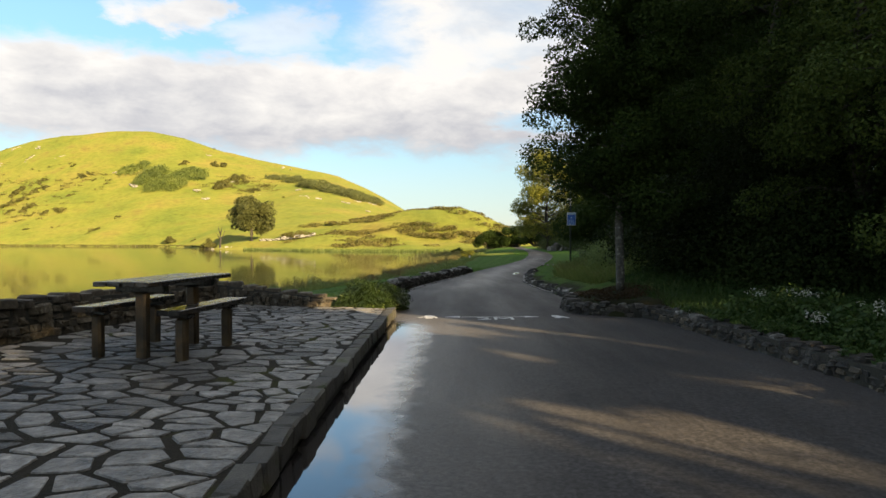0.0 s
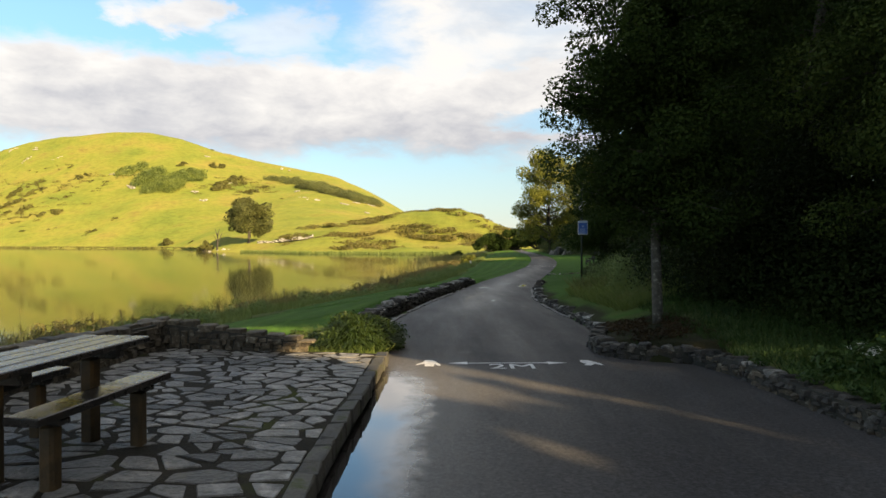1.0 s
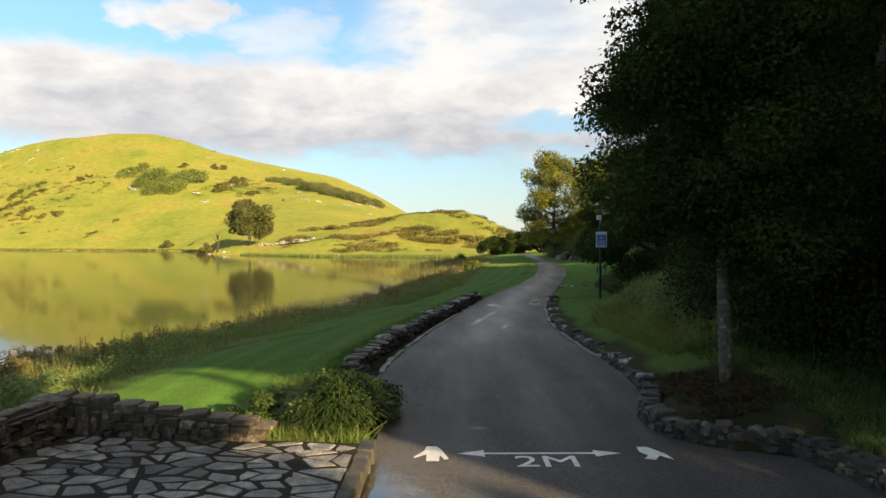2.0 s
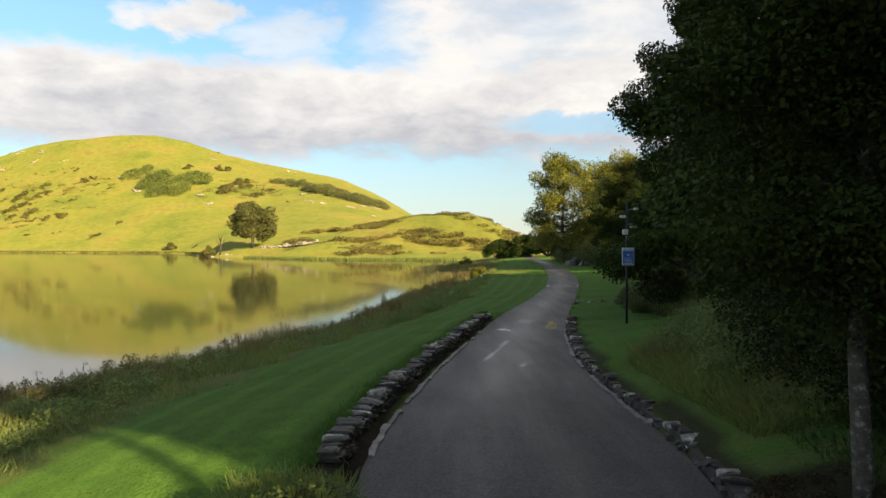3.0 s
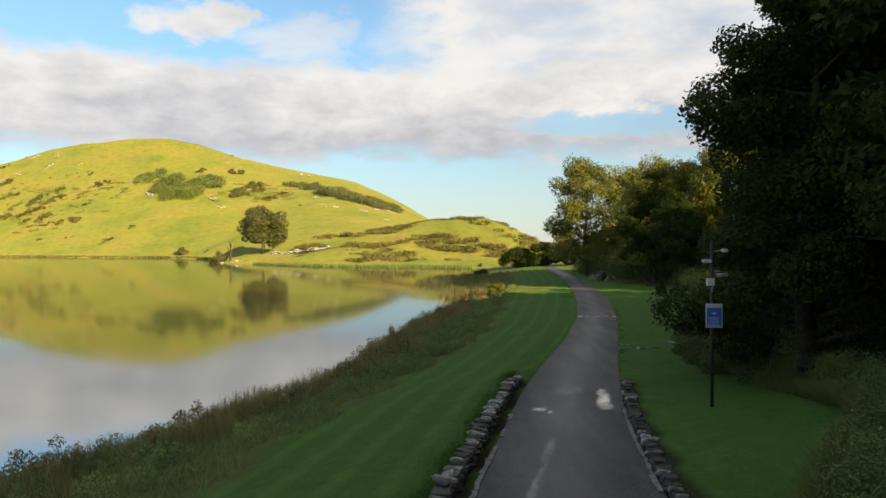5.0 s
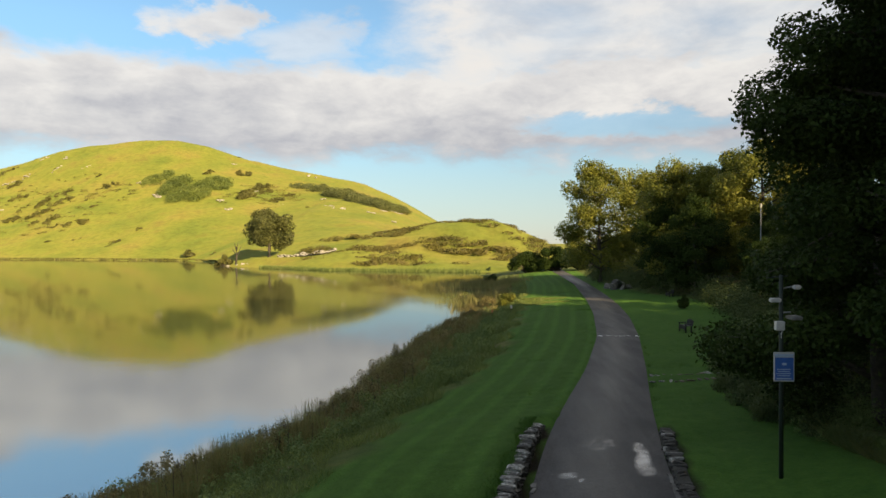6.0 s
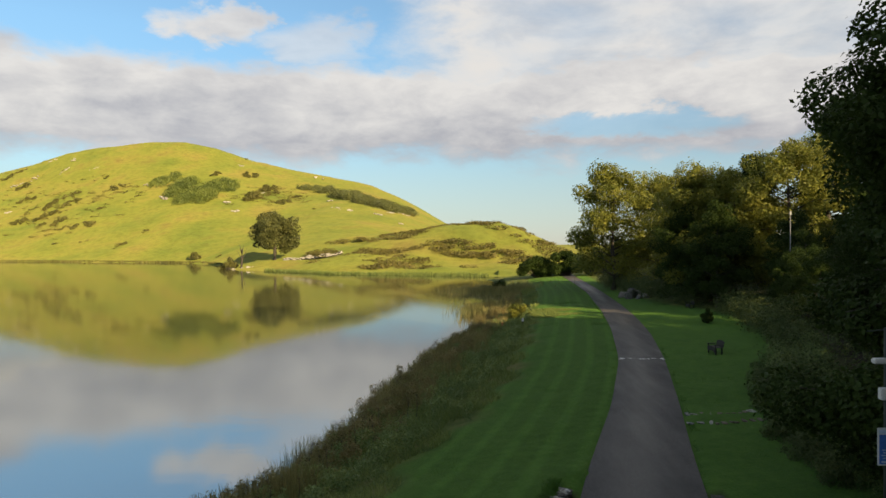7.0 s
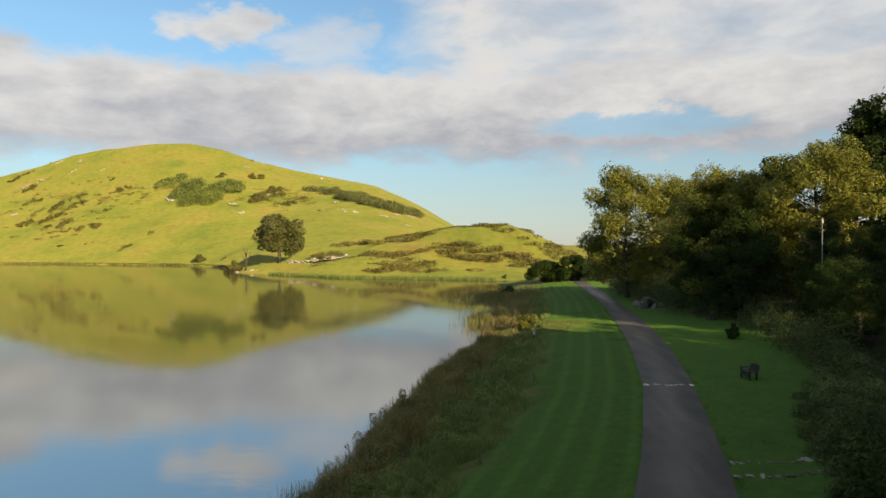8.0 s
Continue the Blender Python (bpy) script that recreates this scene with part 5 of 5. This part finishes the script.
def bank_and_wood_edge():
    rng = np.random.default_rng(95)
    p, f = scatter(rng, 5200, 15.35, 19.0, lambda y: 0 * y - 2.6, lambda y: 0 * y - 0.75)
    p = p[p[:, 0] < road_l(p[:, 1]) - 0.15]
    tagged(new("corner_grass", quads_mesh("corner_grass", blades(rng, p, 0.27, 0.008, 0.6), M_GRASS)), "tall grass round the corner bush", "grass", kind="stuff")
    p, f = scatter(rng, 40000, 19.5, 36, lambda y: np.minimum(road_r(y) + 0.8 + np.clip((y - 25.5) / 1.3, 0, 5), wood_x(y)), lambda y: wood_x(y) + 0.3)
    tagged(new("green_bank_grass", quads_mesh("green_bank_grass", blades(rng, p, 0.28, 0.012, 0.6), M_GRASS)), "green grass on the bank", "grass", kind="stuff")
    p, f = scatter(rng, 20000, 20, 36, lambda y: np.minimum(road_r(y) + 1.0 + np.clip((y - 25.5) / 1.3, 0, 5), wood_x(y) - 0.3), lambda y: wood_x(y))
    patch = np.array([noise.noise((x * 0.5, y * 0.5, 7.0)) for x, y, _ in p])
    tagged(new("bank_grass", quads_mesh("bank_grass", blades(rng, p, 0.42 * np.clip(0.7 + patch, 0.3, 1.5), 0.016, 0.6), M_BANK)), "tawny grass on the bank", "grass", kind="stuff")
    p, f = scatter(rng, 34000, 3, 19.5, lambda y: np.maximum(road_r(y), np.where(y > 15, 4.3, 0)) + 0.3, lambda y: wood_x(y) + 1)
    tagged(new("verge_grass", quads_mesh("verge_grass", blades(rng, p, 0.14 + 0.25 * f, 0.010, 0.6), M_VERGE_SHADED)), "long green grass on the verge", "grass", kind="stuff")
    cs, rs = [], []
    for k in range(730):
        y = rng.uniform(2, 125) if k < 330 else rng.uniform(13, 27)
        x = float(wood_x(y)) + (rng.uniform(1.0, 4.5) if 27 < y < 41 else rng.uniform(-0.6, 3.5))
        r = rng.uniform(0.5, 1.2) * (1 if y < 60 else 1.3)
        if 56 < y < 72:
            x = float(wood_x(y)) + rng.uniform(-0.6, 0.9)
        if k >= 420:
            y = rng.uniform(11, 25)
            x, r = float(wood_x(y)) + 0.5 + rng.uniform(0, 2.6) + (1.0 if y > 20 else 0.0), rng.uniform(0.35, 0.9)
        if k >= 640:
            y = rng.uniform(17.8, 22.5)
            x, r = 5.5 + 0.1 * (y - 17.8) + rng.uniform(0, 1.5), rng.uniform(0.3, 0.6)
        cs.append((x, y, gz(x, y) + (r * rng.uniform(0.3, 1.1) if k < 420 else rng.uniform(0.2, 3.4 if k < 640 else 2.2))))
        rs.append((r, r, r * 0.9))
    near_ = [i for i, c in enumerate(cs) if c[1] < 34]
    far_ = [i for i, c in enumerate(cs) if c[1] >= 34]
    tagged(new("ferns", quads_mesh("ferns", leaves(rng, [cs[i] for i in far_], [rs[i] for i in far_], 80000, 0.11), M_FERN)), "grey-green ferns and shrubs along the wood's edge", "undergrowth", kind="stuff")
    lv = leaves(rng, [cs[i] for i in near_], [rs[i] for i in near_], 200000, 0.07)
    tagged(new("undergrowth", quads_mesh("undergrowth", lv, M_LEAF_SHADED)), "brambles and undergrowth at the wood's edge, leaf colour darkened as shade", "undergrowth", kind="stuff")
    # ferns and docks spilling over the lawn's edge
    p, f = scatter(rng, 150, 37, 54, lambda y: wood_x(y) - 1.5, lambda y: wood_x(y) + 0.6)
    r = rng.uniform(0.18, 0.45, len(p))
    p[:, 2] += r * (0.4 + 0.5 * f)
    tagged(new("docks", quads_mesh("docks", leaves(rng, p, r, 60000, 0.06), M_FERN)), "grey-green docks and ferns spilling onto the lawn", "undergrowth", kind="stuff")
    # brambles and docks on the bank
    p, f = scatter(rng, 400, 19, 58, lambda y: np.where(y < 36, road_r(y) + 1.5 + np.clip((y - 25.5) / 1.6, 0, 4), wood_x(y) - 0.6), lambda y: wood_x(y) + 1.5)
    r = rng.uniform(0.2, 0.55, len(p))
    p[:, 2] += r * 0.6
    tagged(new("brambles", quads_mesh("brambles", leaves(rng, p, r, 130000, 0.048), M_FRINGE_GREEN)), "low brambles and ferns on the bank", "brambles", kind="stuff")
    # white umbels on the verge
    st, cs = [], []
    for _ in range(16):
        y = rng.uniform(9.0, 12.8)
        x = float(road_r(y)) + rng.uniform(0.3, 1.3)
        z, h = gz(x, y), rng.uniform(0.22, 0.5)
        st.append(tube([(x, y, z), (x + rng.normal() * 0.06, y + rng.normal() * 0.06, z + h)], [0.009, 0.006], 4))
        for _k in range(3):
            cs.append((x + rng.normal() * 0.07, y + rng.normal() * 0.07, z + h + rng.uniform(-0.03, 0.03)))
    V, Fc = joined(st)
    tagged(new("flower_stems", mesh_of("flower_stems", V, Fc, M_VERGE_SHADED)), "green stems of verge flowers", "flowers", kind="stuff")
    tagged(new("white_flowers", quads_mesh("white_flowers", leaves(rng, cs, [(0.07, 0.07, 0.05)] * len(cs), 800, 0.026, 0.8), M_PETAL)), "white umbels flowering on the verge", "flowers", kind="stuff")
    p, f = scatter(rng, 90, 4, 13.5, lambda y: road_r(y) + 0.45, lambda y: wood_x(y) * 0.55 + road_r(y) * 0.45)
    r = rng.uniform(0.10, 0.32, len(p))
    p[:, 2] += r * 0.6
    tagged(new("verge_weeds", quads_mesh("verge_weeds", leaves(rng, p, r, 20000, 0.06), M_VERGE_SHADED)), "leafy weeds above the stone wall", "weeds", kind="stuff")


def wall_weeds():
    rng = np.random.default_rng(97)
    cs, rs = [], []
    for _ in range(70):
        y = rng.uniform(4, 14.6)
        r = rng.uniform(0.05, 0.14)
        cs.append((float(road_r(y)) + rng.uniform(0.1, 0.5), y, rng.uniform(0.1, 0.34)))
        rs.append((r, r * 1.3, r * 0.9))
    tagged(new("wall_weeds", quads_mesh("wall_weeds", leaves(rng, cs, rs, 9000, 0.042), M_VERGE_SHADED)), "ivy and weeds hanging over the retaining wall", "weeds", kind="stuff")


def bed_litter():
    rng = np.random.default_rng(99)
    p, f = scatter(rng, 60, 15.75, 18.2, lambda y: 0 * y + 3.35, lambda y: 0 * y + 4.9)
    p[:, 2] += 0.03
    r = rng.uniform(0.08, 0.22, len(p))
    tagged(new("leaf_litter", quads_mesh("leaf_litter", leaves(rng, p, np.stack([r, r, r * 0.3], 1), 5200, 0.04), M_DOCK)), "dark fallen leaves and moss in the tree bed", "leaf litter", kind="stuff")
    p, f = scatter(rng, 2200, 15.7, 18.6, lambda y: 0 * y + 3.3, lambda y: 0 * y + 5.2)
    p = p[rng.uniform(0, 1, len(p)) < 0.25 + 0.75 * f]
    tagged(new("bed_grass", quads_mesh("bed_grass", blades(rng, p, 0.10, 0.007, 0.8), M_VERGE_SHADED)), "thin grass in the tree bed", "grass", kind="stuff")


bed_litter()
wall_weeds()
M_PETAL = leaf_material("white_petal", (0.30, 0.32, 0.27), (0.5, 0.5, 0.45), 0.3)
bank_and_wood_edge()


# ---- far shore and hill ----
M_LONE = leaf_material("lone_tree_leaf", (0.04, 0.052, 0.016), (0.15, 0.155, 0.045), 0.25, 0.3)
M_KNOLL = leaf_material("bracken_leaf", (0.075, 0.075, 0.018), (0.17, 0.145, 0.038), 0.2, 0.06)
M_HAWTHORN = leaf_material("hawthorn_leaf", (0.05, 0.066, 0.022), (0.16, 0.175, 0.055), 0.2, 0.06)
M_THICKET = leaf_material("thicket_leaf", (0.055, 0.088, 0.024), (0.20, 0.24, 0.05), 0.2, 0.06)
def far_things():
    rng = np.random.default_rng(101)
    lone = make_tree(102, 15.6, 7.3, 4.2, 26000, 0.55, M_LONE, 0.6, (0, 0), 0.25, "broad dark-green tree standing alone on the far shore", open_=1.15)
    plant(lone, -70, 235)
    # dead tree
    root = thing("dead_tree", "bare dead tree with forked limbs on the far shore", "tree", (-80.5, 232, gz(-80.5, 232)))
    pcs = [tube([(0, 0, -0.5), (0.3, 0, 3), (0.2, 0, 6.2)], [0.4, 0.3, 0.15], 7)]
    for a, b in (((0.3, 0, 3), (1.8, 0.3, 6.6)), ((0.3, 0, 3.4), (-1.4, 0.4, 5.6)), ((0.25, 0, 4.6), (1.0, -0.4, 7.6)), ((0.2, 0, 5.0), (-0.6, 0.2, 7.8))):
        pcs.append(tube([a, ((a[0] + b[0]) / 2, b[1], (a[2] + b[2]) / 2 - 0.4), b], [0.2, 0.14, 0.05], 5))
    V, Fc = joined(pcs)
    part("trunk", mesh_of("trunk", V, Fc, M_BARK, True), root)
    shrub("bush", "brown-green bush at the far waterline", -85, 233, 3.2, 2.5, 4.4, 2200, 0.5, 103, M_SCRUB)
    shrub("bush", "small bush on the far shore meadow", -131, 308, 3.4, 2.5, 4.6, 1500, 0.6, 104, M_SCRUB)
    for x, y, s in ((-82, 229, 0.7), (-78.5, 228, 0.9), (-76, 227, 1.3), (-74, 226, 0.8), (-72, 226.5, 0.6)):
        rk = new("boulder", random.choice(PALE_ROCKS))
        rk.matrix_basis = pose(x, y, gz(x, y) + 0.1 * s, 10, 20, random.uniform(0, 90)) @ Matrix.Diagonal((s * 1.5, s, s * 0.9, 1))
        tagged(rk, "pale limestone boulder at the far waterline", "rock", "far shore boulders")
    stone_wall([(-66, 232), (-58, 231), (-50, 230), (-46, 232)], lambda s, n: 0.75 + 0.25 * math.sin(s), 0.6, lambda x, y: gz(x, y) - 0.2, 2, "ruined pale field wall beside the lone tree", 105, (0.7, 1.9), ragged=0.2, shapes=PALE_ROCKS)
    # reed belt on the far shore
    pts = []
    for _ in range(9000):
        x = rng.uniform(-66, 2)
        y = float(far_shore(x)) - 1.5 + rng.uniform(-2.5, 2.5)
        pts.append((x, y, LAKE - 0.1))
    tagged(new("far_reeds", quads_mesh("far_reeds", blades(rng, np.array(pts), 1.0 * np.random.default_rng(4).uniform(0.4, 1.2, len(pts)), 0.08, 0.15), M_GRASS)), "belt of green reeds at the far waterline", "reeds", kind="stuff")
    pts = []
    for _ in range(5000):
        x = rng.uniform(-330, -88)
        pts.append((x, float(far_shore(x)) - 0.5 + rng.uniform(-1.2, 1.5), LAKE - 0.1))
    tagged(new("shore_sedge", quads_mesh("shore_sedge", blades(rng, np.array(pts), 1.1, 0.28, 0.1), M_SCRUB)), "dark sedge along the far waterline", "reeds", kind="stuff")
    # scrub on the hill: centre, half width and height fitted to the camera's view
    thicket = ((-230, 462, 3.3, 4.6), (-222, 465, 6.3, 5.2), (-205, 449, 7.0, 8.1), (-189, 433, 7.8, 7.8), (-180, 428, 5.7, 5.7), (-184, 449, 7.0, 8.1), (-180, 460, 7.2, 6.2), (-173, 456, 4.1, 4.5), (-189, 424, 4.7, 3.4))
    belt = ((-130, 492, 7.1, 3.1), (-123, 493, 4.9, 3.6), (-112, 483, 6.5, 5.2), (-99, 468, 5.5, 5.5), (-87, 456, 6.1, 6.1), (-75, 435, 6.6, 7.0), (-65, 428, 6.9, 6.9), (-56, 430, 6.5, 7.3), (-49, 444, 4.8, 5.6), (-45, 462, 2.5, 2.9))
    upper = ((-198, 490, 4.4, 3.1), (-178, 506, 6.4, 3.2), (-153, 444, 6.0, 5.0), (-152, 471, 4.7, 4.7), (-144, 460, 4.5, 3.3), (-129, 434, 4.3, 3.5), (-127, 458, 3.7, 2.1), (-391, 544, 4.4, 2.0), (-398, 538, 5.4, 3.4), (-359, 504, 5.9, 3.2),
             (-260, 462, 7.1, 2.4), (-247, 450, 3.6, 1.6), (-232, 442, 2.4, 1.6), (-336, 519, 2.3, 1.4), (-281, 486, 1.8, 1.1), (-199, 556, 1.5, 1.3), (-380, 556, 2.0, 1.5), (-44, 440, 1.8, 2.6))
    lower = ((-292, 459, 8.7, 2.1), (-280, 443, 6.8, 2.8), (-298, 449, 5.2, 3.4), (-332, 470, 8.9, 2.1), (-282, 430, 5.4, 2.3), (-266, 409, 4.0, 2.6), (-241, 396, 8.8, 2.6), (-258, 396, 9.9, 1.6), (-277, 409, 2.9, 1.8), (-302, 424, 4.2, 2.7), (-309, 443, 2.8, 2.0),
             (-260, 438, 2.4, 1.2), (-248, 424, 2.3, 1.1), (-289, 425, 3.8, 2.3), (-189, 369, 2.9, 1.1), (-240, 368, 2.0, 0.8), (-222, 366, 5.5, 0.6), (-190, 352, 1.6, 0.8), (-101, 405, 1.1, 0.9), (-117, 300, 0.7, 1.1))
    for name, label, mat, rows, big in (("hillside_thicket", "dense bright-green thicket on the hillside", M_THICKET, thicket, 1.0), ("hillside_thicket", "dark hawthorn belt along the hill shoulder", M_HAWTHORN, belt, 1.0),
                                        ("hillside_bushes", "scattered gorse bushes high on the hillside", M_SCRUB, upper, 0.8), ("hillside_bushes", "low brown gorse and bracken on the lower slope", M_SCRUB, lower, 0.8)):
        cs, rs = [], []
        for cx, cy, w, h in rows:
            for _ in range(int(6 + w * h * (1.3 if big == 1.0 else 0.5))):
                a, q = rng.uniform(0, 6.283), math.sqrt(rng.uniform(0, 1))
                x, y = cx + math.cos(a) * q * w * 0.85, cy + math.sin(a) * q * h * 2.4
                r = min(max(0.55 * h, 0.7), 3.6) * rng.uniform(0.55, 1.1) * big
                cs.append((x, y, gz(x, y) + r * rng.uniform(0.2, 0.7)))
                rs.append((r * 1.2, r * 1.1, r * 0.9))
        tagged(new(name, quads_mesh(name, leaves(rng, cs, rs, len(cs) * 120, 0.7), mat)), label, "scrub", kind="stuff")
    # soft low bracken round the bushes and below the thicket
    cs, rs = [], []
    for cx, cy, w, h in upper[8:13] + lower[:14] + lower[17:18] + upper[2:7] * 2 + ((-150, 452, 14, 3), (-300, 455, 20, 3), (-330, 480, 18, 3)):
        for _ in range(int(5 + w * 0.9)):
            x, y, r = cx + rng.normal() * w * 1.3, cy + rng.normal() * 9, rng.uniform(0.7, 1.7)
            cs.append((x, y, gz(x, y) + 0.2))
            rs.append((r * 2.0, r * 1.8, r * 0.4))
    tagged(new("hillside_bracken", quads_mesh("hillside_bracken", leaves(rng, cs, rs, len(cs) * 46, 0.55), M_KNOLL)), "low brown bracken in loose patches on the hillside", "bracken", kind="stuff")
    # bracken and gorse flowing over the knoll
    cs, rs = [], []
    while len(cs) < 420:
        x, y = rng.uniform(-58, 44), rng.uniform(186, 262)
        z = gz(x, y)
        if z < LAKE + 1.3 or noise.noise((x * 0.055, y * 0.07, 21.0)) + 0.4 * noise.noise((x * 0.17, y * 0.17, 3.0)) < 0.06:
            continue
        r = rng.uniform(0.8, 2.0)
        cs.append((x, y, z + 0.15))
        rs.append((r * 1.7, r * 1.4, r * rng.uniform(0.3, 0.6)))
    tagged(new("knoll_scrub", quads_mesh("knoll_scrub", leaves(rng, cs, rs, 44000, 0.5), M_KNOLL)), "gorse and bracken scrub on the low knoll", "scrub", kind="stuff")
    spots = ((-373, 511, 3.7), (-364, 521, 6.1), (-340, 515, 6.5), (-369, 550, 3.5), (-342, 537, 3.4), (-306, 509, 5.5), (-209, 434, 3.1), (-207, 430, 2.0), (-237, 462, 2.5), (-163, 422, 2.3), (-150, 404, 2.2), (-153, 459, 1.6), (-137, 542, 4.4), (-99, 443, 2.0), (-74, 384, 4.4), (-84, 392, 4.0), (-54, 407, 2.4), (-58, 380, 1.7), (-47, 424, 2.5), (-42, 357, 0.6), (-194, 529, 1.9), (-121, 420, 2.6), (-330, 448, 2.4))
    k = 0
    for cx, cy, sp in spots:
        for _ in range(6):
            x, y = cx + rng.normal() * sp * 0.6, cy + rng.normal() * sp * 0.5
            s = rng.uniform(0.5, 1.0) * (0.9 + 0.25 * min(sp, 3.0))
            rk = new("outcrop", PALE_ROCKS[k % 9])
            k += 1
            rk.matrix_basis = pose(x, y, gz(x, y) + 0.15 * s, rng.uniform(-15, 15), rng.uniform(-15, 15), rng.uniform(0, 180)) @ Matrix.Diagonal((s * 1.5, s, s * 0.55, 1))
            tagged(rk, "pale limestone outcrop on the hillside", "rock", "hillside rocks")



far_things()


# ---- small things by the lawn ----
def lamp_post(x, y, top):
    g = gz(x, y)
    root = thing("lamp_post", "slim pale lamp post standing among the trees", "lamp post", (x, y, g))
    V, Fc = tube([(0, 0, -0.3), (0, 0, 3.0), (0, 0, top - g)], [0.04, 0.035, 0.028], 10)
    part("pole", mesh_of("pole", V, Fc, M_GREYBOX, True), root)
    part("lamp_head", box_bm(0.16, 0.13, 0.34, (0, 0, top - g + 0.16), 0.04, segs=2), root, "pale lamp head", M_GREYBOX)


lamp_post(22.6, 70.5, 7.7)

def marker(x, y, h, mat, label):
    root = thing("marker_post", label, "post", (x, y, gz(x, y)), 0, "marker posts in the reeds")
    part("shaft", box_bm(0.10, 0.10, h + 0.3, (0, 0, h / 2 - 0.15), 0.012), root, mat=M_WOOD)
    part("plate", box_bm(0.17, 0.03, 0.30, (0, -0.065, h - 0.05), 0.01), root, mat=mat)


M_ORANGE = smooth_metal("faded_orange", (0.45, 0.20, 0.07), 0.5)
marker(1.75, 77.5, 0.62, M_ORANGE, "short wooden post with faded orange plate")
marker(3.4, 76.0, 0.55, M_WHITEBOX, "short wooden post with white plate")
for i_, (x, y, s) in enumerate(((15.9, 92.2, 0.9), (16.5, 93.2, 1.3), (17.2, 93.8, 1.0), (16.9, 92.0, 0.6), (15.7, 94.4, 0.8), (17.8, 92.6, 0.7))):
    rk = new("boulder", ROCKS[i_])
    rk.matrix_basis = pose(x, y, gz(x, y) + 0.25 * s, 12 * i_, -9, 40 * i_) @ Matrix.Diagonal((s * 0.8, s * 0.6, s * 1.1, 1))
    tagged(rk, "weathered grey boulder beside the lane", "rock", "lane boulders")
